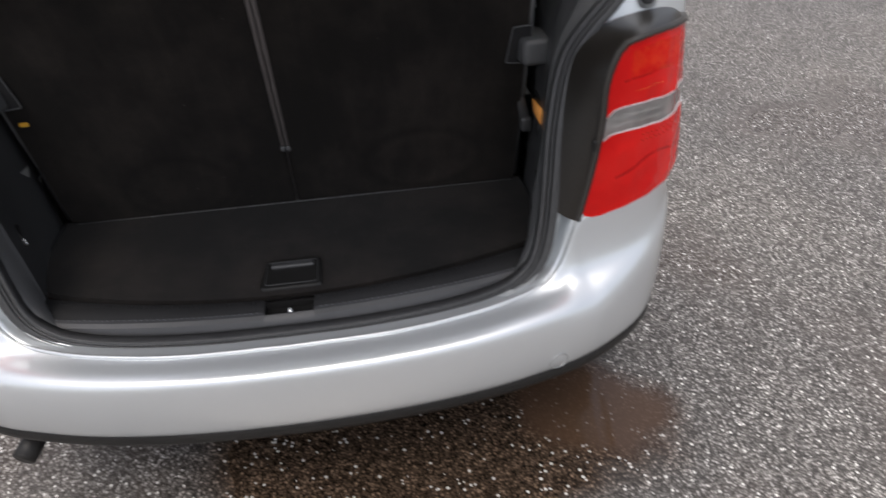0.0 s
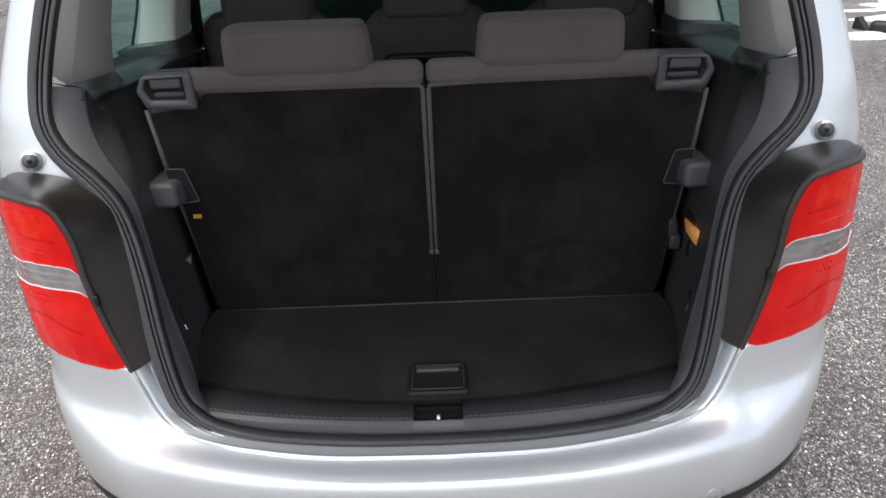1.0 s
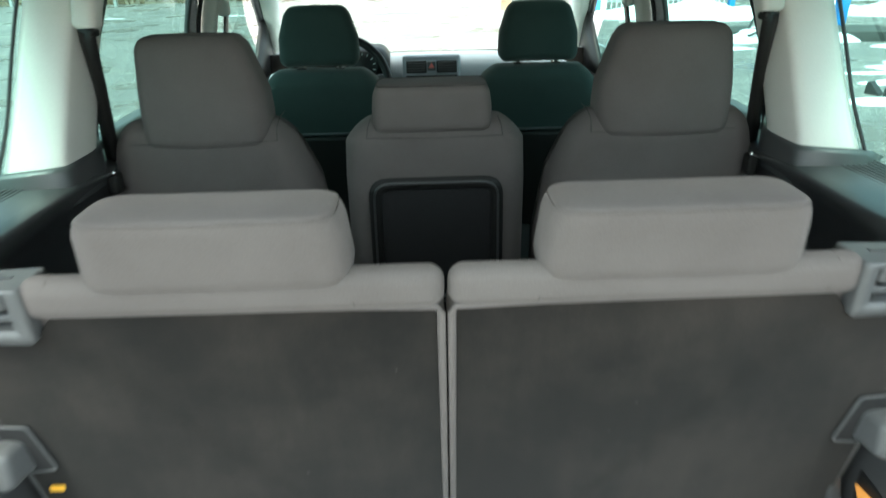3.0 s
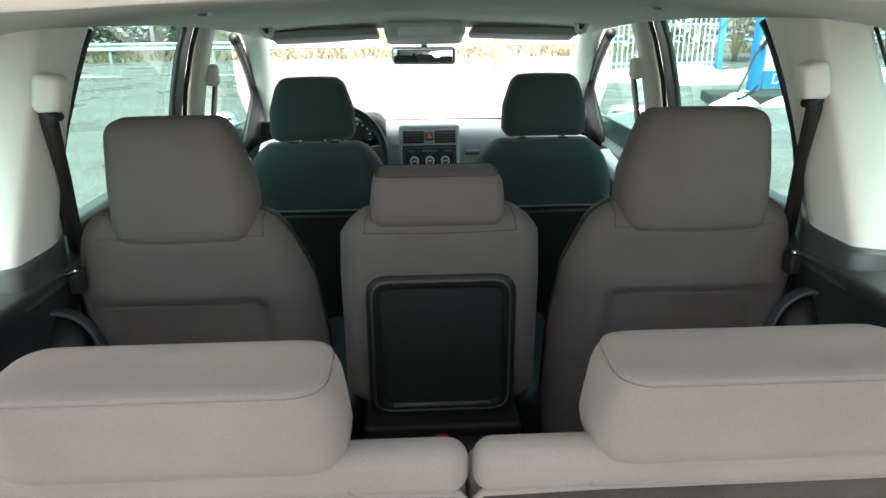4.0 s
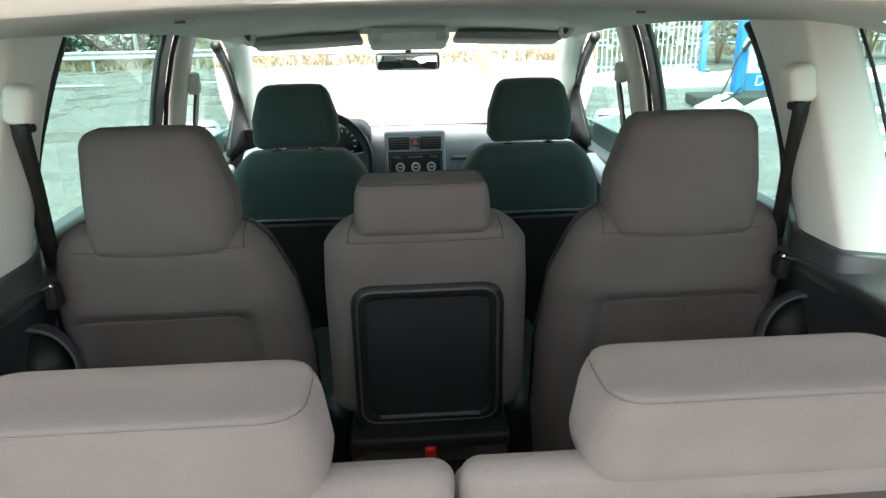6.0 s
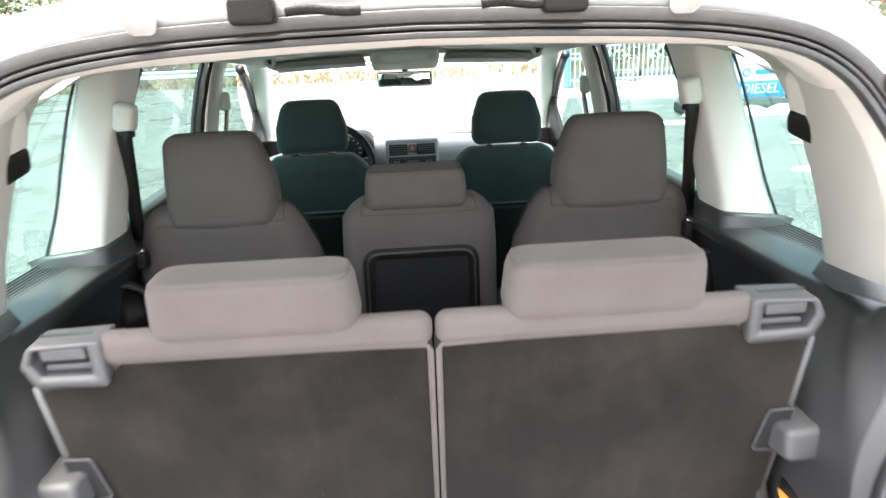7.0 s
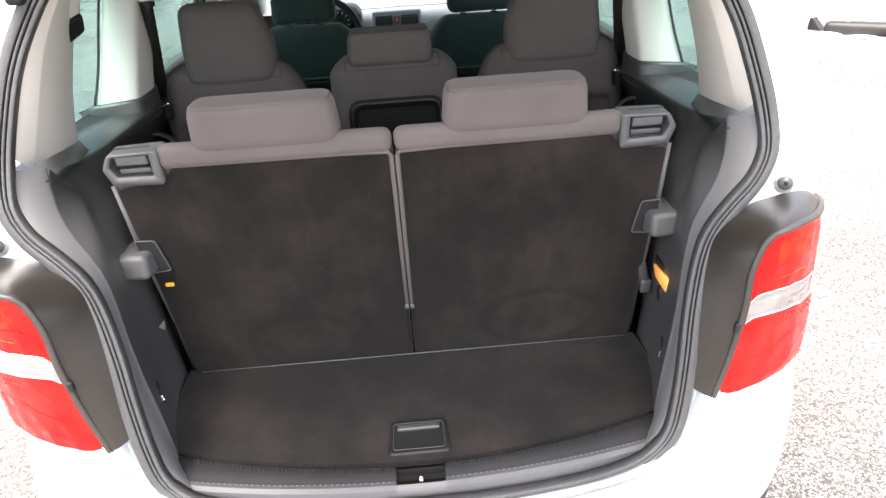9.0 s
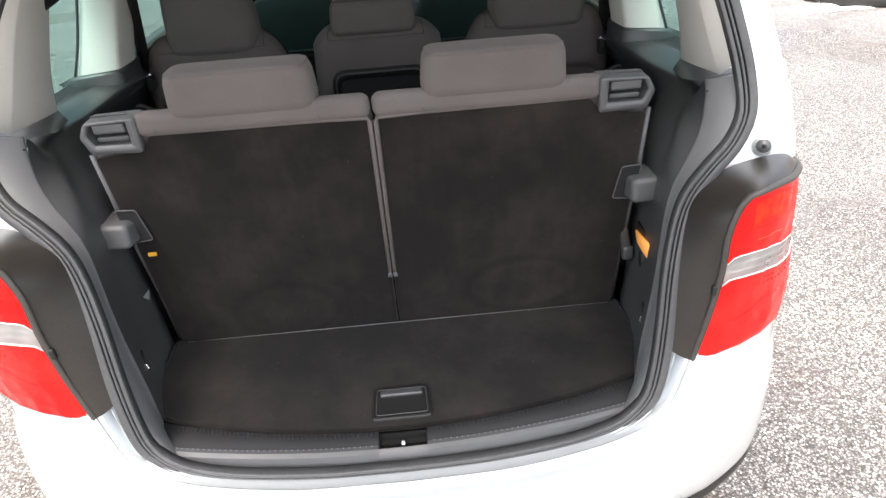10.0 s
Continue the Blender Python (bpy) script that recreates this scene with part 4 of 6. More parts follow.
def pillars(flip):
    side = mirrored if flip else (lambda b: b)
    sp = on_half(1.215, 1.475, 6)
    wp = [Vector(p) for p in ((.662, .562, 1.164), (.660, .578, 1.225), (.650, .598, 1.290), (.638, .628, 1.36), (.648, .70, 1.42), (.665, .80, 1.466))]
    zk = [1.215, 1.26, 1.32, 1.45]
    cr = [p + Vector((lerp_table(p.z, zk, [-.008, -.024, -.033, -.020]), lerp_table(p.z, zk, [.075, .066, .054, .055]), lerp_table(p.z, zk, [-.040, -.016, 0, 0]))) for p in sp]
    rows = [[p + Vector((0, .012, 0)) for p in sp], [p + Vector((-.011, .012, 0)) for p in sp], [p.lerp(c, .6) + Vector((-.004, -.003, 0)) for p, c in zip(sp, cr)], [c + Vector((.002, -.006, 0)) for c in cr], cr, [c + Vector((.002, .008, 0)) for c in cr],
            [c.lerp(w, .5) + Vector((-.004, .0, 0)) for c, w in zip(cr, wp)], [c.lerp(w, .92) + Vector((-.002, 0, 0)) for c, w in zip(cr, wp)], wp, [w + Vector((.012, .006, 0)) for w in wp], [w + Vector((lerp_table(w.z, [1.16, 1.30, 1.466], [.115, .09, .03]), .03, 0)) for w in wp]]
    corner = []
    for r in rows:
        q = r[-1]
        inn = min(q.x - .10, .52)
        far_in = Vector((inn, q.y + .02, liner_z(inn, q.y + .02) + .006))
        corner.append([q + Vector((.004, 0, -.006)), q + Vector((-.006, 0, .010)), q.lerp(far_in, .45) + Vector((.006, 0, .012)), far_in])
    part("roof_corner_trim", side(loft(corner)), LINER, car, "grey felt roof corner", subsurf=1)
    d = part("rear_pillar_trim", side(loft(rows)), CREAM, car, "cream plastic rear pillar trim", subsurf=1)
    part("belt_cover", side(rbox(.05, .075, .085, .02, Matrix.Translation((.632, .605, 1.437)) @ Euler((0, radians(-18), radians(12))).to_matrix().to_4x4())), CREAM, d, "cream belt outlet cover")
    tm = Matrix.Translation((.634, .600, 1.384)) @ Euler((radians(15), radians(-15), radians(12))).to_matrix().to_4x4()
    tongue = part("belt_tongue", side(rbox(.034, .078, .046, .012, tm, 3, lambda p: Vector((p.x, p.y * (1 - 5 * max(0, -p.z)), p.z)))), BLACK, d, "black belt buckle tongue")
    part("belt_button", side(disc(.006, .012, tm @ Matrix.Translation((-.012, -.045, .02)) @ Euler((radians(90), 0, 0)).to_matrix().to_4x4(), 12)), BLACK, tongue)
    # middle pillar between the quarter and rear door windows: a face to the rear and one inwards
    rows = []
    for z, (rx, ry), (kx, ky), (fx, fy), (x, y1) in ((1.120, (.745, .838), (.643, .862), (.636, .990), (.765, 1.195)), (1.165, (.733, .846), (.640, .870), (.633, .998), (.755, 1.205)), (1.24, (.716, .880), (.633, .903), (.626, 1.03), (.738, 1.225)),
                                                     (1.34, (.701, .918), (.623, .942), (.616, 1.065), (.712, 1.25)), (1.43, (.686, .953), (.613, .977), (.606, 1.10), (.688, 1.285)), (1.50, (.673, .982), (.605, 1.002), (.598, 1.13), (.662, 1.315)), (1.545, (.665, .998), (.599, 1.018), (.592, 1.148), (.648, 1.335))):
        rows.append([Vector((rx + .010, ry + .040, z)), Vector((rx + .001, ry + .004, z)), Vector((rx - .006, ry, z)), Vector((kx + .014, ky - .004, z)), Vector((kx, ky + .004, z)), Vector((kx - .001, ky + .020, z)), Vector((fx, fy - .02, z)), Vector((fx + .006, fy + .004, z)), Vector((x - .012, y1 - .012, z)), Vector((x + .02, y1, z))])
    c = part("middle_pillar_trim", side(loft(rows)), CREAM, car, "cream plastic pillar trim", subsurf=1)
    foot = [(.790, .870), (.752, .836), (.735, .834), (.655, .856), (.637, .866), (.633, .885), (.629, .985), (.638, 1.012), (.74, 1.205), (.79, 1.21)]
    part("pillar_foot", side(loft([[Vector((x - .004, y - .003, 1.10)) for x, y in foot], [Vector((x - .004, y - .003, 1.160 - .45 * max(0, x - .73))) for x, y in foot], [Vector((x - .001, y, 1.166 - .45 * max(0, x - .73))) for x, y in foot], [Vector((x + .01, y + .008, 1.167 - .45 * max(0, x - .73))) for x, y in foot]])), TRIM, c, "charcoal trim under the pillar")
    part("belt_cover", side(rbox(.042, .046, .060, .013, Matrix.Translation((.594, .985, 1.409)) @ Euler((0, radians(-12), 0)).to_matrix().to_4x4())), CREAM, c, "cream belt outlet cover")
    strap = [[Vector((x - .018, y - .011, z)), Vector((x - .006, y - .015, z)), Vector((x + .018, y + .006, z))] for x, y, z in ((.597, .977, 1.384), (.599, .980, 1.363), (.618, 1.020, 1.269), (.638, 1.059, 1.165), (.664, 1.108, 1.02), (.67, 1.11, .85))]
    part("seat_belt", side(loft(strap)), BLACK, car, "black webbing seat belt", thick=.002)
    part("belt_fold", side(rbox(.034, .022, .014, .006, Matrix.Translation((.594, .975, 1.378)) @ Euler((0, radians(-12), radians(20))).to_matrix().to_4x4())), BLACK, c)
    anchor = part("belt_anchor", side(rbox(.020, .030, .040, .006, Matrix.Translation((.612, .985, 1.100)))), BLACK, car, "black belt anchor beside the seat")
    part("anchor_bolt", side(rbox(.024, .010, .008, .003, Matrix.Translation((.610, .966, 1.122)) @ Euler((0, radians(25), 0)).to_matrix().to_4x4())), CHROME, anchor, "bright anchor bolt")
    # door pillar
    rows = []
    for z, x in ((.98, .765), (1.15, .752), (1.30, .722), (1.42, .688), (1.50, .658)):
        y0 = 2.035 - (z - 1.2) * .02
        rows.append([Vector((x + .02, y0, z)), Vector((x - .015, y0 + .004, z)), Vector((x - .032, y0 + .03, z)), Vector((x - .032, y0 + .085, z)), Vector((x - .012, y0 + .12, z)), Vector((x + .02, y0 + .125, z))])
    b = part("door_pillar_trim", side(loft(rows)), CREAM, car, "cream plastic door pillar trim", subsurf=1)
    part("front_belt_cover", side(rbox(.035, .05, .065, .012, Matrix.Translation((.672, 2.12, 1.33)))), LINER, b, "grey belt height adjuster")
    part("front_belt", side(loft([[Vector((x, y - .022, z)), Vector((x - .004, y + .022, z))] for x, y, z in ((.672, 2.13, 1.30), (.70, 2.10, 1.1), (.70, 2.07, .8))])), BLACK, car, "black webbing seat belt", thick=.002)
    for y, r, mm, nm in ((2.022, .007, RUBBER, "pillar_seal"), (1.905, .008, RUBBER, "pillar_seal"), (2.165, .007, RUBBER, "pillar_seal")):
        part(nm, side(tube([(x, y, z) for z, x in ((.98, .768), (1.15, .755), (1.30, .728), (1.42, .694), (1.495, .664))], r, 8)), mm, car)
    frame_rows = []
    for z, x in ((.98, .782), (1.15, .768), (1.30, .740), (1.42, .708), (1.50, .675)):
        frame_rows.append([Vector((x, 1.91, z)), Vector((x - .012, 1.92, z)), Vector((x - .014, 2.01, z)), Vector((x, 2.02, z))])
    part("door_frame", side(loft(frame_rows)), TRIM_LIGHT, car, "slate grey door frame", subsurf=1)
    # windscreen pillar
    ap = curve_points([(.62, 2.40, 1.452), (.645, 2.60, 1.385), (.69, 2.86, 1.22), (.73, 3.06, 1.05), (.75, 3.14, .98)], 12)
    rows = [[p + Vector((.030, -.008, .018)), p + Vector((-.008, -.026, -.012)), p + Vector((-.048, -.010, .0)), p + Vector((-.056, .03, .025)), p + Vector((-.03, .055, .045))] for p in ap]
    part("windscreen_pillar_trim", side(loft(rows)), LINER, car, "grey windscreen pillar trim", subsurf=1)
    part("front_window_seal", side(tube(curve_points([(.745, 3.02, .985), (.738, 2.97, 1.12), (.718, 2.80, 1.27), (.692, 2.58, 1.385), (.678, 2.46, 1.428)], 16), .019, 8)), RUBBER, car, "black window seal")
    part("mirror_corner", side(loft([[Vector((.742, 2.66, .97)), Vector((.742, 2.68, 1.03)), Vector((.726, 2.86, 1.215))], [Vector((.742, 2.95, .97)), Vector((.738, 2.95, 1.06)), Vector((.722, 2.97, 1.20))], [Vector((.745, 3.10, .97)), Vector((.738, 3.10, 1.06)), Vector((.722, 3.09, 1.16))]])), BLACK, car, "black corner trim behind the outside mirror", thick=.02)
    lp = [(.508 + .017 * math.cos(a) + .006 * math.sin(a), 2.195, 1.466 + .026 * math.sin(a)) for a in (2 * math.pi * k / 24 for k in range(24))]
    loop_ob = part("grab_loop", side(tube(lp, .0075, 8, True)), LINER, car, "small grey grab loop by the windscreen pillar")
    # the shade within the loop is put in as a darker grey disc
    part("loop_shade", side(disc(.016, .004, Matrix.Translation((.511, 2.199, 1.467)) @ Euler((radians(90), 0, 0)).to_matrix().to_4x4() @ Matrix.Diagonal((.9, 1.35, 1, 1)), 20)), TRIM_LIGHT, loop_ob, "dark disc painting the shade inside the loop")
    # outside mirror
    om = part("outside_mirror", side(rbox(.20, .10, .14, .045, Matrix.Translation((.94, 3.0, 1.02)) @ Euler((0, 0, radians(-12))).to_matrix().to_4x4())), SILVER, car, "silver outside mirror")
    part("mirror_glass", side(rbox(.165, .006, .105, .003, Matrix.Translation((.932, 2.946, 1.02)) @ Euler((0, 0, radians(-12))).to_matrix().to_4x4())), MIRROR, om, "mirror glass")
    part("mirror_arm", side(rbox(.12, .05, .04, .015, Matrix.Translation((.82, 3.0, .97)))), BLACK, om)
    # glass: quarter, rear door and front door windows
    def pane(name, y0, y1, mat, ylo0=None, ylo1=None, zlo=1.10):
        rows = []
        for z, x in ((zlo, .783), (1.20, .768), (1.30, .745), (1.40, .715), (1.51, .675)):
            k = (z - zlo) / (1.51 - zlo)
            a = (ylo0 if ylo0 is not None else y0) * (1 - k) + y0 * k
            b = (ylo1 if ylo1 is not None else y1) * (1 - k) + y1 * k
            rows.append([Vector((x, a + (b - a) * i / 4, z)) for i in range(5)])
        return part(name, side(loft(rows)), mat, car, "green-tinted side window glass")
    pane("quarter_window", .80, 1.16, GREEN_GLASS, .55, 1.12)
    pane("rear_door_window", 1.24, 1.94, GREEN_GLASS, 1.15, 1.94)
    pane("front_door_window", 2.12, 2.42, GREEN_GLASS, 2.12, 3.06, .98)
    part("quarter_window_edge", side(tube(curve_points([(.748, .834, 1.12), (.736, .842, 1.165), (.719, .876, 1.24), (.704, .914, 1.34), (.689, .949, 1.43), (.676, .978, 1.49)], 14), .0032, 6)), RUBBER, car)
    part("rear_window_edge", side(tube(curve_points([(.745, 1.206, 1.11), (.726, 1.228, 1.26), (.698, 1.255, 1.37), (.675, 1.288, 1.455), (.668, 1.318, 1.490)], 20), .009, 6)), RUBBER, car)
    # door cards and sills
    part("rear_door_card", side(rbox(.06, .80, .62, .02, Matrix.Translation((.765, 1.60, .79)))), TRIM, car, "charcoal rear door lining")
    fd = part("front_door_card", side(rbox(.06, 1.05, .62, .02, Matrix.Translation((.765, 2.56, .66)))), TRIM, car, "charcoal front door lining")
    part("armrest", side(rbox(.07, .45, .06, .02, Matrix.Translation((.72, 2.35, .93)) @ Euler((radians(6), 0, 0)).to_matrix().to_4x4())), DASH, fd, "light grey door armrest")
    part("door_top_trim", side(rbox(.06, 1.02, .05, .018, Matrix.Translation((.755, 2.55, .965)))), TRIM, fd)
    part("rear_door_top_trim", side(rbox(.05, .62, .04, .015, Matrix.Translation((.765, 1.55, 1.10)))), TRIM, car)
    # roof rail trim above the windows
    rail = []
    for y, x, z in ((.80, .690, 1.455), (.84, .682, 1.476), (.91, .678, 1.492), (.99, .672, 1.503), (1.2, .664, 1.507), (1.6, .66, 1.506), (2.0, .655, 1.494), (2.3, .635, 1.456)):
        up = min(z + .035, liner_z(x - .10, y) + .003)
        rail.append([Vector((x + .035, y, z + .01)), Vector((x + .008, y, z - .010)), Vector((x - .025, y, z - .002)), Vector((x - .09, y, max(z, liner_z(x - .09, y) - .006))), Vector((x - .14, y, liner_z(x - .14, y) + .004)), Vector((x - .18, y, liner_z(x - .18, y) + .02))])
    part("roof_rail_trim", side(loft(rail)), LINER, car, "grey felt roof edge", subsurf=1)
    hook = part("coat_hook", side(rbox(.036, .030, .022, .008, Matrix.Translation((.440, 1.31, 1.524)))), LINER, car, "grey coat hook in the headliner")
    part("hook_recess", side(rbox(.020, .006, .012, .002, Matrix.Translation((.440, 1.296, 1.521)))), TRIM, hook)


pillars(False)
pillars(True)

# --- header trim over the opening and headliner ---
top_right = [p for p in HALF if p.z > 1.462]
header = []
for p in top_right:
    k = lerp_table(abs(p.x), [.30, .54], [1.0, .45])
    header.append([p + Vector((0, .012, 0)), p + Vector((-p.x * .02, .018, -.010 * k)), p + Vector((-p.x * .025, .035, -.020 * k)), p + Vector((-p.x * .03, .056, -.028 * k)), p + Vector((-p.x * .03, .068, -.026 * k)), p + Vector((-p.x * .03, .12, -.012 * k))])
header = header + [[Vector((-q.x, q.y, q.z)) for q in r] for r in header[-2::-1]]
part("header_trim", loft(header), CREAM, car, "cream trim over the tailgate opening", subsurf=1)
liner = [[Vector((x, y, lerp_table(y, [.47, .8, 1.5, 2.2, 2.45], [1.538, 1.54, 1.535, 1.495, 1.455]) - .035 * abs(x / .6) ** 4)) for x in (-.6, -.5, -.3, 0, .3, .5, .6)] for y in (.47, .8, 1.5, 2.2, 2.45)]
part("headliner", loft(liner), LINER, car, "grey felt headliner", subsurf=1)
for s in (-1, 1):
    v = part("sun_visor", rbox(.37, .15, .026, .011, Matrix.Translation((s * .345, 2.40, 1.432)) @ Euler((radians(-10), s * radians(2), 0)).to_matrix().to_4x4()), VISOR, car, "grey folded sun visor")
    part("visor_hinge", tube([(s * .54, 2.46, 1.44), (s * .585, 2.46, 1.435)], .008, 8), TRIM_LIGHT, v)
console = part("overhead_console", rbox(.27, .20, .05, .018, Matrix.Translation((0, 2.36, 1.438)) @ Euler((radians(-12), 0, 0)).to_matrix().to_4x4()), LINER, car, "grey overhead console")
part("map_light", rbox(.18, .008, .028, .003, Matrix.Translation((0, 2.258, 1.448)) @ Euler((radians(-12), 0, 0)).to_matrix().to_4x4()), WHITE, console, "frosted map light")
mir = part("rear_view_mirror", rbox(.236, .028, .062, .013, Matrix.Translation((-.003, 2.52, 1.352)) @ Euler((radians(-1), 0, radians(-9))).to_matrix().to_4x4()), BLACK, car, "black framed rear view mirror")
part("mirror_glass", rbox(.222, .004, .050, .002, Matrix.Translation((-.0055, 2.505, 1.3520)) @ Euler((radians(-1), 0, radians(-9))).to_matrix().to_4x4()), MIRROR, mir, "mirror glass")
part("mirror_stalk", tube([(0, 2.53, 1.37), (0, 2.57, 1.405), (0, 2.58, 1.43)], .012, 10), BLACK, mir)
# windscreen
ws = [[Vector((x * (1 - .14 * k), lerp_table(k, [0, 1], [3.06, 2.44]) - .02 * (x / .7) ** 2, lerp_table(k, [0, .5, 1], [1.02, 1.255, 1.46]))) for x in (-.74, -.4, 0, .4, .74)] for k in (0, .25, .5, .75, 1)]
g = part("windscreen", loft(ws), CLEAR_GLASS, car, "clear curved windscreen", subsurf=1)
g.visible_shadow = False

# --- dashboard ---
dash_rows = []
for x in (-.66, -.56, -.45, -.3, -.14, 0, .14, .3, .45, .56, .66):
    bow = .10 * (x / .74) ** 2
    dash_rows.append([Vector((x, 3.06 - bow, 1.03)), Vector((x, 2.85 - bow * .6, 1.062)), Vector((x, 2.68, 1.085)), Vector((x, 2.60, 1.082)), Vector((x, 2.565, 1.05)), Vector((x, 2.56, .96)), Vector((x, 2.60, .86)), Vector((x, 2.66, .70)), Vector((x, 2.75, .45))])
for r in dash_rows:
    for p in r:
        p.z -= .07 * max(0, abs(p.x) - .42) / .24 * (p.z > .8)
dash = part("dashboard", loft(dash_rows), DASH, car, "light grey plastic dashboard", subsurf=1)
stack = part("centre_console", rbox(.235, .07, .34, .012, Matrix.Translation((.013, 2.557, .920)) @ Euler((radians(-6), 0, 0)).to_matrix().to_4x4()), DASH, car, "light grey centre console")
FM = Matrix.Translation((.013, 2.5175, .953)) @ Euler((radians(-6), 0, 0)).to_matrix().to_4x4() @ Matrix.Diagonal((.9, 1, .92, 1))
for s in (-1, 1):
    v = part("air_vent", rbox(.090, .012, .052, .004, FM @ Matrix.Translation((s * .068, 0, .104))), BLACK, stack, "black centre air vent")
    for k in range(4):
        part("vane", rbox(.082, .008, .003, .0012, FM @ Matrix.Translation((s * .068, -.005, .088 + k * .0105)), 1), TRIM, v)
hz = part("hazard_switch", rbox(.036, .012, .040, .004, FM @ Matrix.Translation((0, 0, .108))), TRIM_LIGHT, stack, "hazard light switch")
tri = prism([(-.013, -.011), (.013, -.011), (0, .012)], .003)
bmesh.ops.transform(tri, matrix=FM @ Matrix.Translation((0, -.0085, .110)), verts=tri.verts)
part("hazard_triangle", tri, HAZARD_RED, hz, "red warning triangle", smooth=False)
panel = part("climate_panel", rbox(.232, .010, .105, .006, FM @ Matrix.Translation((0, -.001, .016))), BLACK, stack, "black climate control panel")
part("panel_frame", tube([FM @ Vector((x, -.007, z + .016)) for x, z in round_outline([(-.108, -.044), (.108, -.044), (.108, .044), (-.108, .044)], .008)], .0014, 6, True), TRIM_LIGHT, panel)
for k in (-1, 0, 1):
    kn = part("knob", disc(.020, .022, FM @ Matrix.Translation((k * .0665, -.014, .006)) @ Euler((radians(90), 0, 0)).to_matrix().to_4x4(), 24), TRIM_LIGHT, panel, "round grey dial with white marks")
    part("dial_ring", tube([FM @ Vector((k * .0665 + .0165 * math.cos(a), -.0255, .006 + .0165 * math.sin(a))) for a in (2 * math.pi * q / 24 for q in range(24))], .002, 6, True), WHITE_MARK, kn)
    part("dial_mark", rbox(.020, .002, .004, .0008, FM @ Matrix.Translation((k * .0665, -.0258, .006)), 1), WHITE_MARK, kn)
for s in (-.08, 0, .08):
    part("button", rbox(.034 if s else .06, .006, .010, .002, FM @ Matrix.Translation((s, -.006, .046)), 1), TRIM_LIGHT, panel)
part("radio", rbox(.232, .012, .09, .006, FM @ Matrix.Translation((0, 0, -.10))), BLACK, stack, "black radio")
part("glovebox_handle", rbox(.12, .012, .018, .006, Matrix.Translation((.215, 2.556, .978))), TRIM_LIGHT, dash, "glovebox handle")
binn = part("instrument_hood", rbox(.38, .20, .13, .055, Matrix.Translation((-.345, 2.60, 1.065))), BLACK, car, "dark instrument binnacle")
for s in (-1, 1):
    dm = Matrix.Translation((-.345 + s * .085, 2.487, 1.062)) @ Euler((radians(80), 0, 0)).to_matrix().to_4x4()
    dl = part("gauge", disc(.058, .006, dm, 28), BLACK, binn, "round instrument dial")
    for k in range(11):
        a = radians(220 - k * 26)
        part("gauge_mark", rbox(.010, .0028, .0015, .0006, dm @ Matrix.Translation((.047 * math.cos(a), .047 * math.sin(a), .0035)) @ Euler((0, 0, a)).to_matrix().to_4x4(), 1), WHITE_MARK, dl)
WM = Matrix.Translation((-.335, 2.30, 1.02)) @ Euler((radians(66), 0, 0)).to_matrix().to_4x4()
wheel = part("steering_wheel", tube([WM @ Vector((.185 * math.cos(a), .185 * math.sin(a), 0)) for a in (2 * math.pi * k / 48 for k in range(48))], .0155, 10, True), BLACK, car, "black steering wheel")
part("hub", rbox(.17, .15, .05, .03, WM @ Matrix.Translation((0, -.01, -.02))), TRIM, wheel)
for a0 in (8, 172, 270):
    a = radians(a0)
    part("spoke", rbox(.12, .045, .016, .007, WM @ Matrix.Translation((.12 * math.cos(a), .12 * math.sin(a), -.008)) @ Euler((0, 0, a)).to_matrix().to_4x4()), TRIM, wheel)
part("steering_column", tube([(-.335, 2.33, 1.0), (-.335, 2.60, .92)], .05, 14), BLACK, car)
part("cabin_floor", box(1.5, 2.75, .03, Matrix.Translation((0, 1.75, .41))), CARPET, car, smooth=False)
part("bulkhead", box(1.5, .03, .7, Matrix.Translation((0, 2.95, .70))), CARPET, car, smooth=False)
part("load_well", join(box(1.08, .38, .02, Matrix.Translation((0, .30, .46))), box(1.05, .02, .14, Matrix.Translation((0, .10, .52)))), BLACK, car, smooth=False)

# --- raised tailgate ---
gate = new("tailgate")
gate.parent = car
tagged(gate, "silver tailgate raised above the opening")
GM = Matrix.Translation((0, .33, 1.625)) @ Euler((radians(-17), 0, 0)).to_matrix().to_4x4()
def gate_pt(x, d, h):
    return GM @ Vector((x, -d, h))
GATE_D, GATE_W, GATE_H = [0, .08, .30, .50, .62, .85, 1.02], [.56, .60, .66, .71, .72, .70, .62], [.035, .045, .05, .045, .03, -.01, -.08]
def gate_skin(ds, xs, drop=0.0):
    return loft([[gate_pt(x * lerp_table(d, GATE_D, GATE_W), d, lerp_table(d, GATE_D, GATE_H) - .03 * abs(x) ** 3 - drop) for x in xs] for d in ds])
ALL_X = (-1, -.85, -.5, 0, .5, .85, 1)
part("roof_spoiler", gate_skin((0, .04, .08, .12), ALL_X), SILVER, gate, "silver upper edge of the tailgate", subsurf=1, thick=.004)
part("outer_skin", gate_skin((.58, .62, .74, .85, .95, 1.02), ALL_X), SILVER, gate, "silver outer skin", subsurf=1, thick=.004)
for xs in ((-1, -.93, -.85), (.85, .93, 1)):
    part("side_frame", gate_skin((.12, .2, .30, .40, .50, .58), xs), SILVER, gate, "silver window frame side", subsurf=1, thick=.004)
part("rear_window", gate_skin((.10, .2, .3, .4, .5, .60), (-.87, -.5, 0, .5, .87), .006), DARK_GLASS, gate, "dark tinted rear window glass")
inner = []
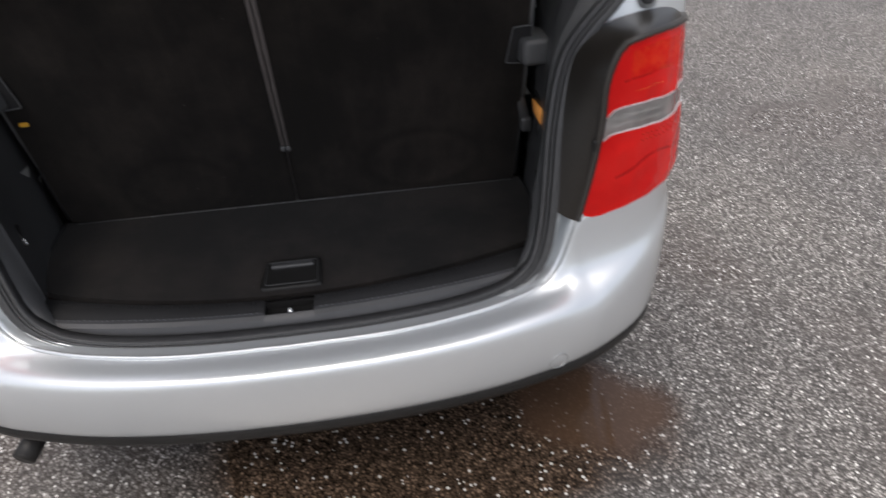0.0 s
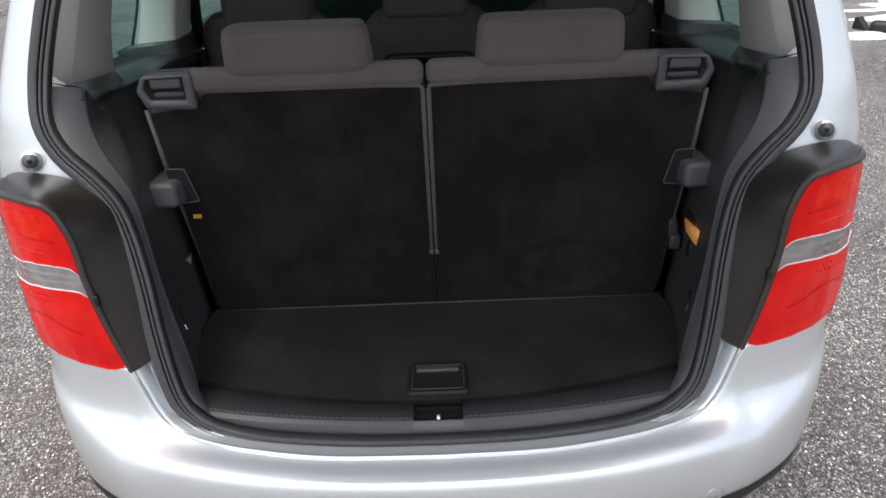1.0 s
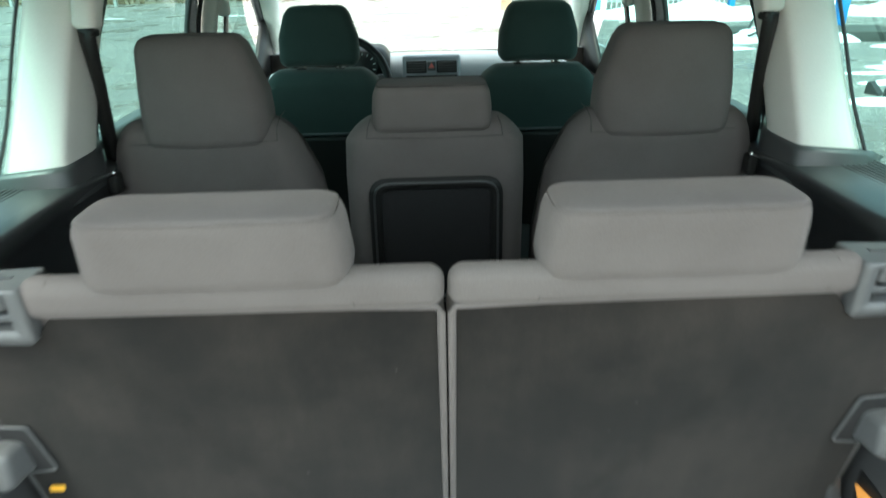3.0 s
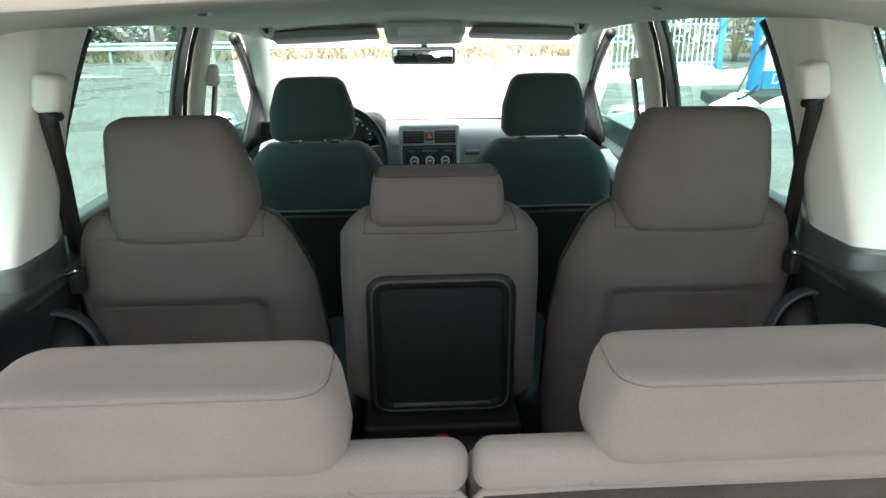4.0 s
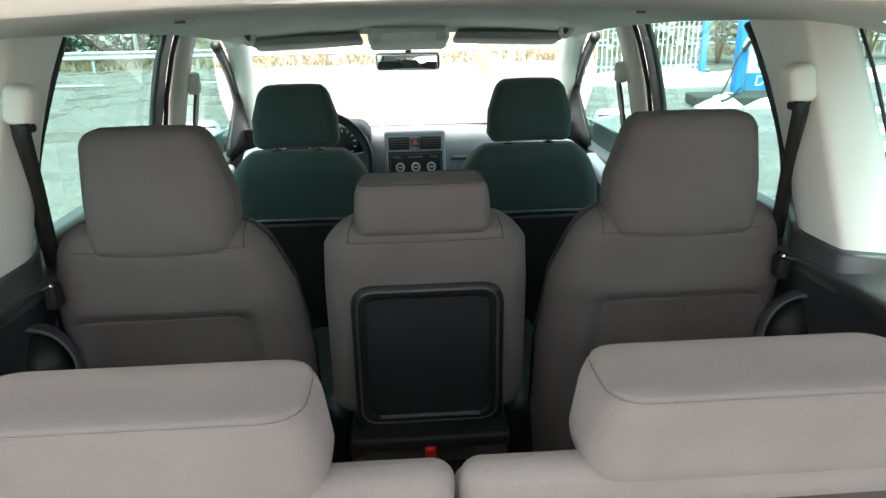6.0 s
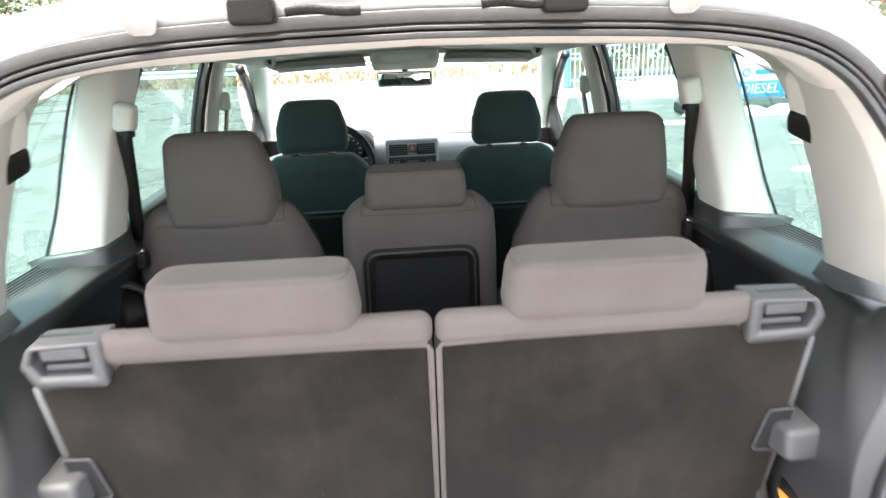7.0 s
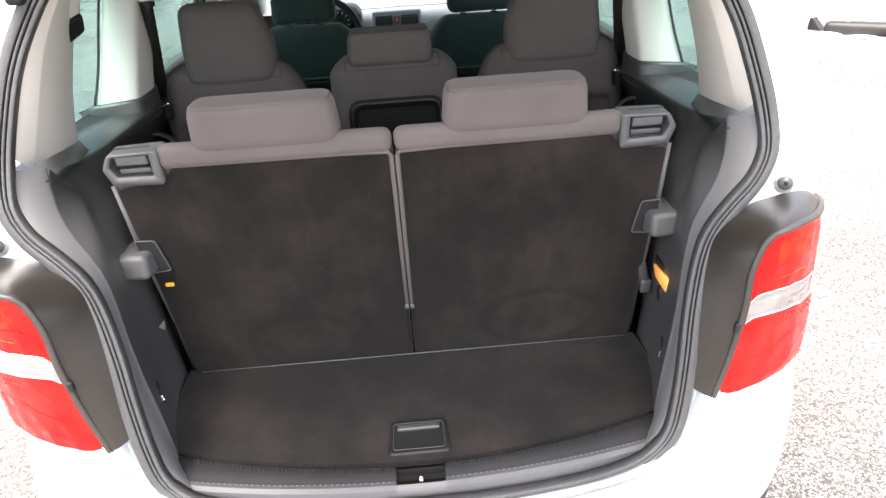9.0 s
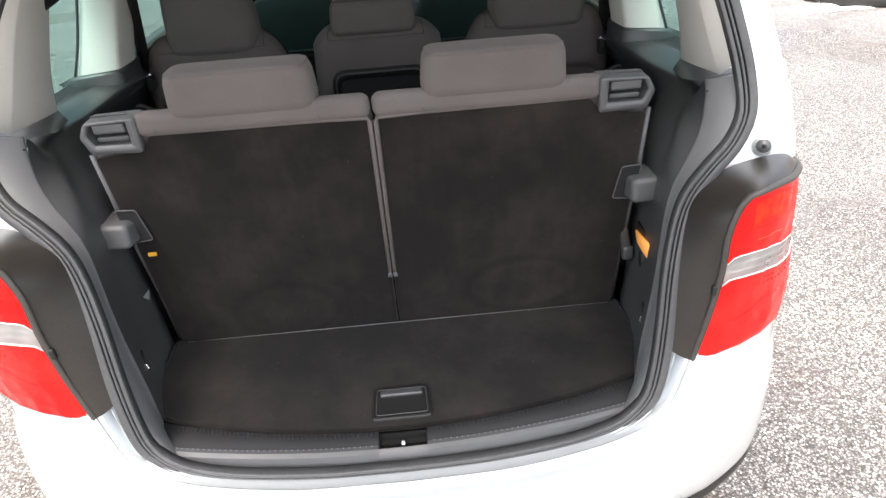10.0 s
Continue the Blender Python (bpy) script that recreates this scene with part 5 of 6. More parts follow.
for d, w, h in ((.03, .53, .0), (.10, .55, -.006), (.16, .50, .0)):
    inner.append([gate_pt(x * w, d, h) for x in (-1, -.5, 0, .5, 1)])
part("inner_frame", loft(inner), SILVER, gate, "silver painted inner frame", thick=.02)
part("window_trim", join(rbox(1.14, .05, .03, .012, GM @ Matrix.Translation((0, -.125, .012))), rbox(1.20, .05, .03, .012, GM @ Matrix.Translation((0, -.575, .010))), rbox(.05, .46, .03, .012, GM @ Matrix.Translation((-.565, -.35, .010))), rbox(.05, .46, .03, .012, GM @ Matrix.Translation((.565, -.35, .010)))), TRIM, gate, "charcoal inner window frame")
part("lower_trim", rbox(1.20, .44, .05, .02, GM @ Matrix.Translation((0, -.80, -.02)) @ Euler((radians(6), 0, 0)).to_matrix().to_4x4()), TRIM, gate, "charcoal inner tailgate lining")
part("brake_light_cover", rbox(.42, .07, .03, .01, GM @ Matrix.Translation((.04, -.09, -.018))), BLACK, gate, "black high brake light cover")
for s in (-1, 1):
    h = part("hinge", rbox(.032, .07, .036, .008, Matrix.Translation((s * .318, .350, 1.592)) @ Euler((radians(-20), 0, 0)).to_matrix().to_4x4()), WHITE, gate, "white painted hinge")
    st = part("gas_strut", tube([(s * .585, .338, 1.480), (s * .612, .225, 1.562)], .0085, 10), BLACK, gate, "black gas strut")
    part("strut_rod", tube([(s * .612, .225, 1.562), (s * .66, -.03, 1.745)], .0045, 8), CHROME, st)
    part("strut_joint", rbox(.03, .03, .028, .009, Matrix.Translation((s * .583, .346, 1.474))), BLACK, st)
for x0, x1, cx in ((-.152, -.066, -.19), (.074, .149, .172)):
    cap = part("hinge_cover", rbox(.054, .026, .032, .008, Matrix.Translation((cx, .366, 1.588))), BLACK, gate, "black hinge and cable cover")
    cable = [(x0 + (x1 - x0) * k / 8, .364, 1.585 + .002 * math.sin(k * .7)) for k in range(9)]
    part("cable", tube(curve_points(cable, 160), .0055, 8, taper=lambda t: 1 + .07 * math.sin(t * 220)), BLACK, cap, "black ribbed cable sleeve")

# ---- seats ----
def back_y(z):
    """Rear face of the third row's backs."""
    return lerp_table(z, [.60, .77, 1.0, 1.13, 1.21], [.462, .436, .392, .362, .350])


def place_back(bm, lift=0.0):
    for v in bm.verts:
        v.co.y += back_y(v.co.z) + lift
    return bm


def grid_prism(outline, depth):
    bm = prism(outline, depth)
    big = [f for f in bm.faces if len(f.verts) > 4]
    bmesh.ops.triangulate(bm, faces=big)
    return bm


def third_row_seat(s):
    side = (lambda b: b) if s > 0 else mirrored
    seat = thing("folding_rear_seat", "folding grey fabric seat with black felt back, standing upright", "car seat", "third row seats")
    outline = round_outline([(.0015, .60), (.0015, 1.158), (.43, 1.164), (.518, 1.162), (.527, 1.12), (.528, 1.0), (.512, .60)], .022)
    part("backrest", side(place_back(grid_prism(outline, .055), .006)), FABRIC, seat, bevel=.012, smooth=False)
    top = rbox(.432, .037, .049, .018, Matrix.Translation((.2175, .005, 1.1825)), 4)
    part("top_cushion", side(place_back(top)), FABRIC, seat, "grey fabric top edge")
    felt = round_outline([(.0022, .622), (.0022, .757), (.0105, .764), (.0105, 1.157), (.412, 1.161), (.43, 1.134), (.523, 1.123), (.525, 1.0), (.510, .622)], .010)
    part("felt_back", side(place_back(grid_prism(felt, .012), -.004)), CARPET, seat, "black felt back panel", smooth=False)
    edge = [Vector((x, -.004, z)) for x, z in ((.0056, .775), (.0056, 1.151), (.010, 1.160), (.10, 1.163), (.30, 1.164), (.415, 1.165))]
    pipe = tube(edge, .0048, 8)
    part("piping", side(place_back(pipe)), FABRIC, seat, "grey fabric piping")
    part("piping_end", side(place_back(rbox(.012, .012, .014, .004, Matrix.Translation((.0065, -.004, .768))))), TRIM_LIGHT, seat)
    # release handle at the outer shoulder
    bout = round_outline([(.428, 1.132), (.520, 1.136), (.531, 1.170), (.516, 1.198), (.424, 1.201)], .006)
    bin_ = round_outline([(.443, 1.151), (.508, 1.152), (.518, 1.173), (.509, 1.193), (.441, 1.195)], .004)
    rows = [[Vector((x, .04, z)) for x, z in bout], [Vector((x, -.010, z)) for x, z in bout], [Vector((x * .985 + .0072, -.015, z * .99 + .0117)) for x, z in bout], [Vector((x * 1.01 - .005, -.015, z)) for x, z in bin_], [Vector((x, -.012, z)) for x, z in bin_], [Vector((x, .02, z)) for x, z in bin_]]
    h = part("release_handle", side(place_back(loft(rows, True))), TRIM_LIGHT, seat, "grey plastic seat release surround")
    part("release_well", side(place_back(box(.066, .004, .060, Matrix.Translation((.479, .018, 1.172))))), TRIM, h, smooth=False)
    part("release_lever", side(place_back(rbox(.058, .012, .019, .004, Matrix.Translation((.476, -.005, 1.183))))), TRIM_LIGHT, h, "grey release lever")
    part("lever_rest", side(place_back(rbox(.058, .010, .010, .003, Matrix.Translation((.477, .002, 1.160))))), TRIM_LIGHT, h)
    part("shell_edge", side(place_back(tube([Vector((x, .0, z)) for x, z in ((.528, 1.130), (.529, 1.0), (.524, .90), (.518, .782))], .0055, 8))), TRIM_LIGHT, seat, "grey plastic shell edge")
    part("shell_gap", side(place_back(tube([Vector((x, .002, z)) for x, z in ((.518, .780), (.514, .632))], .006, 8))), RUBBER, seat, "dark lower edge of the shell")
    plate = round_outline([(.530, 1.006), (.490, 1.004), (.478, .928), (.522, .924)], .007)
    bracket = part("side_bracket", side(place_back(prism(plate, .008, -.014))), SILL_DARK, seat, "dark side bracket", smooth=False)
    part("bracket_edge", side(place_back(tube([Vector((x, -.0142, z)) for x, z in plate], .0016, 6, True))), TRIM_LIGHT, bracket, "pale bracket edge")
    # headrest: rounded in plan, a crisp sewn edge round its flat top
    plan = round_outline([(-.134, -.045), (.134, -.045), (.134, .045), (-.134, .045)], .032, 7)
    def ring_at(z, xin, yin):
        low = max(0, 1.275 - z)
        return [Vector((.2300 + x * (.132 - xin) / .134, .363 + low * .19 + y * (.045 - yin) / .045, z)) for x, y in plan]
    levels = ((1.1850, .024, .024), (1.1862, .014, .014), (1.1900, .0055, .007), (1.1960, -.001, .0025), (1.2080, -.003, .0005), (1.2300, -.001, 0), (1.2560, .0015, 0), (1.2660, .0045, .0003),
              (1.2712, .0080, .0022), (1.2730, .0074, .0014), (1.2755, .0115, .0055), (1.2770, .0190, .0120), (1.2782, .038, .024), (1.2788, .085, .038))
    bm = loft([ring_at(*k) for k in levels], True)
    bmesh.ops.holes_fill(bm, edges=bm.edges, sides=0)
    hr = part("headrest", side(bm), FABRIC, seat, "grey fabric headrest")
    loop = [p for p in ring_at(1.2712, .0070, .0014) if p.y < .390]
    cut = max(range(len(loop)), key=lambda i: (loop[i] - loop[i - 1]).length)
    part("seam", side(tube(loop[cut:] + loop[:cut], .0008, 6)), FABRIC, hr, "stitched edge")
    for px in (.18, .29):
        part("post", side(tube([(px, .42, 1.12), (px, .415, 1.18)], .006, 8)), CHROME, hr)
    for px in (.095, .395):
        part("cushion_seam", side(place_back(tube([Vector((px, -.0125, 1.168)), Vector((px + .004, -.0125, 1.186)), Vector((px + .006, -.006, 1.204)), Vector((px + .006, .010, 1.2075))], .0012, 6))), FABRIC, seat)
    # cushion in front of the back
    part("seat_cushion", side(rbox(.46, .42, .14, .05, Matrix.Translation((.275, .72, .62)))), FABRIC, seat)
    if s < 0:
        part("pull_tag", side(rbox(.018, .005, .009, .002, Matrix.Translation((.494, .402, .889)))), ORANGE, seat, "small orange pull tag")
    return seat


third_row_seat(1)
third_row_seat(-1)


def crumbs(n, seed):
    """Pale crumbs and dust gathered where the floor board meets the seat backs."""
    r = random.Random(seed)
    bits = []
    for _ in range(n):
        x = r.uniform(-.48, .50) if r.random() < .5 else r.gauss(-.25, .12)
        y = .4555 + r.uniform(-.0035, .0015)
        s = r.uniform(.0005, .0012)
        bits.append(rbox(s * r.uniform(1, 2.6), s, s * .8, s * .3, Matrix.Translation((max(-.49, min(.5, x)), y, floor_z(y) + s * .35)), 1))
    return join(*bits)


part("crumbs", crumbs(48, 3), DASH, label="pale crumbs and dust along the floor edge", category="dust", kind="stuff")


def outer_seat(s, x0, x1):
    """Second row side seat: x0 inner, x1 outer edge of the back."""
    side = (lambda b: b) if s > 0 else mirrored
    seat = thing("passenger_seat", "grey fabric single seat with a tall headrest", "car seat", "second row seats")
    cx, w = (x0 + x1) / 2, x1 - x0
    def shape(p):
        k = (p.z + .31) / .62
        nar = lerp_table(k, [0, .55, .8, 1], [0, 0, .018, .07])
        inner = 1 if p.x < 0 else .7
        q = Vector((p.x - math.copysign(nar * inner, p.x) * min(1, abs(p.x) / (w * .5)), p.y, p.z))
        q.y += (.62 - (q.z + .31)) * .17
        if p.y < 0:
            q.y += .022 * min(1, abs(2 * p.x / w)) ** 4 - .006 * math.exp(-((q.z - .165) / .03) ** 2)
        # shallow step across the back
        if p.y < 0 and q.z < .25:
            across = 1 / (1 + math.exp(-(p.x + w * .29) / .007)) / (1 + math.exp((p.x - w * .37) / .007))
            q.y += (.026 / (1 + math.exp(max(-40, min(40, (q.z - .145) / .0028)))) + .012 * math.exp(-((q.z - .141) / .006) ** 2)) * across
        return q
    part("backrest", side(rbox(w, .13, .62, .055, Matrix.Translation((cx, 1.045, .895)), 56, shape)), FABRIC, seat, "grey fabric backrest")
    # headrest, wider at the foot
    hw = .264
    def hshape(p):
        k = (p.z + .1) / .2
        return Vector((p.x * lerp_table(k, [0, .25, .5, 1], ([.92, .95, .95, .87] if s > 0 else [.79, .82, .82, .77]) if p.x > 0 else [.93, 1.0, .97, .70]), p.y * lerp_table(k, [0, 1], [1.05, .8]) + .01 * k - (.012 * max(0, 1 - (p.x / .13) ** 2) * max(0, 1 - (p.z / .11) ** 2) if p.y < 0 else 0), p.z + (.002 if p.z > 0 else -.004) * (1 - (p.x / .14) ** 2)))
    hx = .441
    hr = part("headrest", side(rbox(hw, .10, .205, .028, Matrix.Translation((hx, 1.036, 1.257)), 8, hshape)), FABRIC, seat, "tall grey fabric headrest")
    for px in (hx - .06, hx + .06):
        part("post", side(tube([(px, 1.06, 1.12), (px, 1.06, 1.19)], .007, 8)), CHROME, hr)
    for px in (hx - .145,):
        part("piping", side(tube([(px, .985, 1.172), (px, .993, 1.195), (px, 1.03, 1.206), (px, 1.08, 1.206)], .0010, 6)), SEAM, seat)
    part("top_seam", side(tube([(hx - .145, .985, 1.172), (hx, .984, 1.170), (hx + .13, .985, 1.172)], .0006, 6)), SEAM, seat)
    fold = curve_points([(x0 + .102, 1.012, 1.018), (x0 + .118, 1.0050, 1.036), (x0 + .25, 1.0045, 1.037), (x1 - .075, 1.0050, 1.036), (x1 - .058, 1.012, 1.022)], 30)
    part("fold_seam", side(tube([p + Vector((0, .0028, 0)) for p in fold], .0013, 6)), FABRIC, seat, "sewn fold across the back")
    pm = Matrix.Translation((.672, .982, .952)) @ Euler((radians(-8), 0, radians(-14))).to_matrix().to_4x4()
    turn = [(math.cos(a), math.sin(a)) for a in (2 * math.pi * k / 40 for k in range(40))]
    rows = [[pm @ Vector((r * c, y, r * d * 1.25)) for c, d in turn] for r, y in ((.072, .03), (.072, -.003), (.0705, -.006), (.068, -.006), (.0645, -.001), (.063, .006), (.063, .03))]
    ring = part("recliner_cover", side(loft(rows, True)), TRIM_LIGHT, seat, "round grey plastic recliner cover")
    part("cover_inside", side(disc(.064, .01, pm @ Matrix.Translation((0, .028, 0)) @ Euler((radians(90), 0, 0)).to_matrix().to_4x4() @ Matrix.Diagonal((1, 1.25, 1, 1)), 24)), BLACK, ring)
    part("seat_cushion", side(rbox(w, .48, .16, .05, Matrix.Translation((cx, 1.36, .64)))), FABRIC, seat)
    part("seat_base", side(rbox(w * .8, .4, .16, .02, Matrix.Translation((cx, 1.36, .49)))), BLACK, seat)
    # black block added to darken the gap between the seats, where shade falls
    part("seat_gap_block", side(rbox(.115, .44, .16, .03, Matrix.Translation((.235, 1.34, .68)))), BLACK, seat, "added black block for the shade between the seats")
    return seat


outer_seat(1, .207, .664)
outer_seat(-1, .213, .660)


def middle_seat():
    seat = thing("middle_seat", "grey fabric middle seat with a dark plastic back panel", "car seat", "second row seats")
    def shape(p):
        k = (p.z + .2) / .4
        q = Vector((p.x * lerp_table(k, [0, .7, .9, 1], [1.03, 1.0, .97, .86]), p.y, p.z))
        q.y += (.4 - (q.z + .2)) * .15
        return q
    part("backrest", rbox(.362, .11, .42, .05, Matrix.Translation((0, 1.05, .992)), 8, shape), FABRIC, seat, "grey fabric backrest")
    def on_back(x, z, lift=0.0):
        return Vector((x, .995 + (1.192 - z) * .15 - lift, z))
    out = round_outline([(-.139, .770), (.139, .770), (.133, 1.084), (-.133, 1.084)], .040)
    inn = round_outline([(-.114, .800), (.114, .800), (.109, 1.060), (-.109, 1.060)], .026)
    rows = [[on_back(x, z, -.012) for x, z in out], [on_back(x, z, .007) for x, z in out], [on_back(x * 1.04, z, .009) for x, z in inn], [on_back(x, z, .0) for x, z in inn]]
    fr = part("panel_frame", loft(rows, True), BLACK, seat, "black plastic panel frame")
    pan = bmesh.new()
    pan.faces.new([pan.verts.new(on_back(x, z, .001)) for x, z in inn])
    part("back_panel", pan, SILL_DARK, seat, "dark plastic back panel", smooth=False)
    # paler grey bar paints the highlight along the frame's lower edge
    part("frame_highlight", tube([on_back(x, z, .0105) for x, z in ((-.095, .800), (.095, .800))], .004, 8), TRIM_LIGHT, fr)
    part("frame_rim", tube([on_back(x, z, .0085) for x, z in round_outline([(-.129, .785), (.129, .785), (.123, 1.074), (-.123, 1.074)], .034)], .0024, 8, True), TRIM, fr, "paler rim of the panel frame")
    def hshape(p):
        k = (p.z + .042) / .084
        return Vector((p.x * lerp_table(k, [0, .5, 1], [1.0, 1.0, .96]), p.y, p.z))
    hr = part("headrest", rbox(.226, .10, .092, .020, Matrix.Translation((-.004, 1.04, 1.221)), 4, hshape), FABRIC, seat, "low grey fabric headrest")
    part("seam", tube([(x - .004, y + 1.04, 1.2645) for x, y in round_outline([(-.103, -.046), (.103, -.046), (.103, .046), (-.103, .046)], .02)], .0011, 6, True), SEAM, hr)
    for sx in (-1, 1):
        part("piping", tube([(sx * .128, .983, 1.172), (sx * .126, .99, 1.190), (sx * .122, 1.02, 1.20)], .0010, 6), SEAM, seat)
    part("top_seam", tube([(-.128, .983, 1.172), (0, .982, 1.170), (.128, .983, 1.172)], .0007, 6), SEAM, seat)
    part("seat_foot", rbox(.30, .12, .03, .01, Matrix.Translation((0, 1.06, .765))), BLACK, seat, "black plastic hinge cover")
    part("seat_cushion", rbox(.34, .46, .14, .05, Matrix.Translation((0, 1.36, .64))), FABRIC, seat)
    part("seat_base", rbox(.30, .5, .22, .02, Matrix.Translation((0, 1.30, .52))), BLACK, seat)
    b = part("belt_buckle", rbox(.022, .014, .035, .005, Matrix.Translation((-.003, .985, .752))), RED_PLASTIC, seat, "red belt buckle button")
    part("buckle_body", rbox(.03, .02, .06, .006, Matrix.Translation((-.003, .999, .73))), BLACK, b)
    return seat


middle_seat()


def front_seat(s, cx):
    seat = thing("front_seat", "dark green-grey fabric front seat with headrest", "car seat", "front seats")
    w = .455
    def shape(p):
        k = (p.z + .32) / .64
        q = Vector((p.x * lerp_table(k, [0, .6, .85, 1], [1.02, 1.0, .93, .72]), p.y, p.z))
        q.y += (.64 - (q.z + .32)) * .18 - .0
        return q
    part("backrest", rbox(w, .14, .66, .06, Matrix.Translation((cx, 1.90, .825)), 10, shape), FABRIC_DARK, seat, "dark fabric backrest")
    def hshape(p):
        k = (p.z + .09) / .18
        return Vector((p.x * lerp_table(k, [0, .5, 1], [1.0, .97, .74]), p.y * lerp_table(k, [0, 1], [1.0, .8]), p.z + .003 * (1 - (p.x / .12) ** 2)))
    hr = part("headrest", rbox(.245, .10, .176, .03, Matrix.Translation((cx, 1.90, 1.250)), 6, hshape), FABRIC_DARK, seat, "dark fabric headrest")
    for px in (-.06, .06):
        part("post", tube([(cx + px, 1.90, 1.10), (cx + px, 1.90, 1.19)], .007, 8), CHROME, hr)
        part("post_collar", rbox(.03, .03, .012, .005, Matrix.Translation((cx + px, 1.90, 1.152))), BLACK, hr)
    pk = part("map_pocket", rbox(.45, .025, .42, .012, Matrix.Translation((cx, 1.885, .745)) @ Euler((radians(10), 0, 0)).to_matrix().to_4x4()), BLACK, seat, "black plastic pocket on the seat back")
    part("pocket_rim", tube([(cx - .222, 1.850, .957), (cx - .1, 1.842, .961), (cx + .1, 1.842, .961), (cx + .222, 1.850, .957)], .004, 8), TRIM_LIGHT, pk)
    part("seat_cushion", rbox(.48, .5, .16, .06, Matrix.Translation((cx, 2.18, .56))), FABRIC_DARK, seat)
    part("seat_base", rbox(.40, .42, .14, .02, Matrix.Translation((cx, 2.16, .46))), BLACK, seat)
    return seat


front_seat(-1, -.336)
front_seat(1, .336)

# ---- the yard and its surroundings ----
rng = random.Random(7)


def lumpy_patch(cx, cy, rx, ry, h, seed, n=14, ring=28):
    """A low heap with an uneven edge."""
    bm = bmesh.new()
    rows = []
    for i in range(n + 1):
        f = i / n
        row = []
        for k in range(ring):
            a = 2 * math.pi * k / ring
            e = 1 + .28 * noise.noise((math.cos(a) * 1.7 + seed, math.sin(a) * 1.7, seed * .37))
            x, y = cx + rx * f * e * math.cos(a), cy + ry * f * e * math.sin(a)
            z = h * (1 - f * f) * (.75 + .6 * noise.noise((x * 2.2, y * 2.2, seed))) - .004 * f
            row.append(Vector((x, y, max(z, -.03) - (.035 if i == n else 0))))
        rows.append(row)
    return loft(rows, True)


for i, (x, y, rx, ry, h) in enumerate(((5.3, 14.6, 2.6, .55, .28), (7.8, 14.3, 1.8, .6, .30), (10.5, 14.0, 2.2, .8, .3), (5.6, 13.5, 1.0, .28, .24), (4.2, 9.8, .6, .18, .03),
                                     (5.2, 7.6, .55, .2, .04), (7.3, 9.6, .9, .3, .05), (4.32, 6.22, .36, .16, .045), (6.4, 8.2, .8, .3, .05), (-12.5, 13.2, 1.2, .3, .06), (9.5, 10.5, 2.0, .7, .18), (5.45, 7.05, .8, .22, .06), (4.62, 6.08, .55, .10, .02), (6.3, 7.9, 1.1, .4, .05))):
    part("snow_heap", lumpy_patch(x, y, rx, ry, h, i * 3.1), SNOW, label="heap of old thawing snow on the asphalt", category="snow", kind="stuff")

# guard rail along the road
rail = thing("guard_rail", "galvanised steel guard rail along the road", "guard rail")
prof = [(-.00, .12), (.03, .09), (.03, .06), (.0, .03), (0, -.03), (.03, -.06), (.03, -.09), (0, -.12), (-.01, -.12), (-.01, .12)]
part("beam", loft([[Vector((x, 21.0 - a, .46 + b)) for a, b in prof] for x in (-40, -20, 0, 20, 40)], True), STEEL, rail)
for k in range(27):
    part("post", box(.08, .10, .62, Matrix.Translation((-39 + 3 * k, 21.08, .30))), STEEL, rail, smooth=False)

# bank behind the rail with dry grass and snow
bank = [[Vector((x, y, z + .25 * noise.noise((x * .35, y * .35, 3)) * min(1, (y - 21.5) * .5))) for x in [-70 + 2.5 * i for i in range(57)]] for y, z in ((21.4, -.05), (22.2, .15), (23.5, .8), (26, 2.3), (30, 4.6), (36, 8), (46, 13), (60, 20))]
part("hillside", loft(bank), BANK, label="brown winter bank behind the guard rail", kind="structure", category="ground")


def tufts(n, x0, x1, y0, y1, h, seed):
    r = random.Random(seed)
    vs, fs = [], []
    for _ in range(n):
        x, y = r.uniform(x0, x1), r.uniform(y0, y1)
        z = lerp_table(y, [21.4, 22.2, 23.5, 26, 30], [-.05, .12, .75, 2.2, 4.5])
        for _ in range(6):
            a, l, w = r.uniform(0, 6.28), h * r.uniform(.5, 1.2), r.uniform(.01, .025)
            dx, dy = math.cos(a) * l * .35, math.sin(a) * l * .35
            i = len(vs)
            vs += [(x - w, y, z), (x + w, y, z), (x + dx, y + dy, z + l)]
            fs.append((i, i + 1, i + 2))
    me = bpy.data.meshes.new("dry_grass")
    me.from_pydata(vs, [], fs)
    me.materials.append(DRY_GRASS)
    return new("dry_grass", me)


tagged(tufts(1300, -22, 18, 21.4, 22.6, .22, 4), "dry yellow grass on the bank", "grass", kind="stuff")


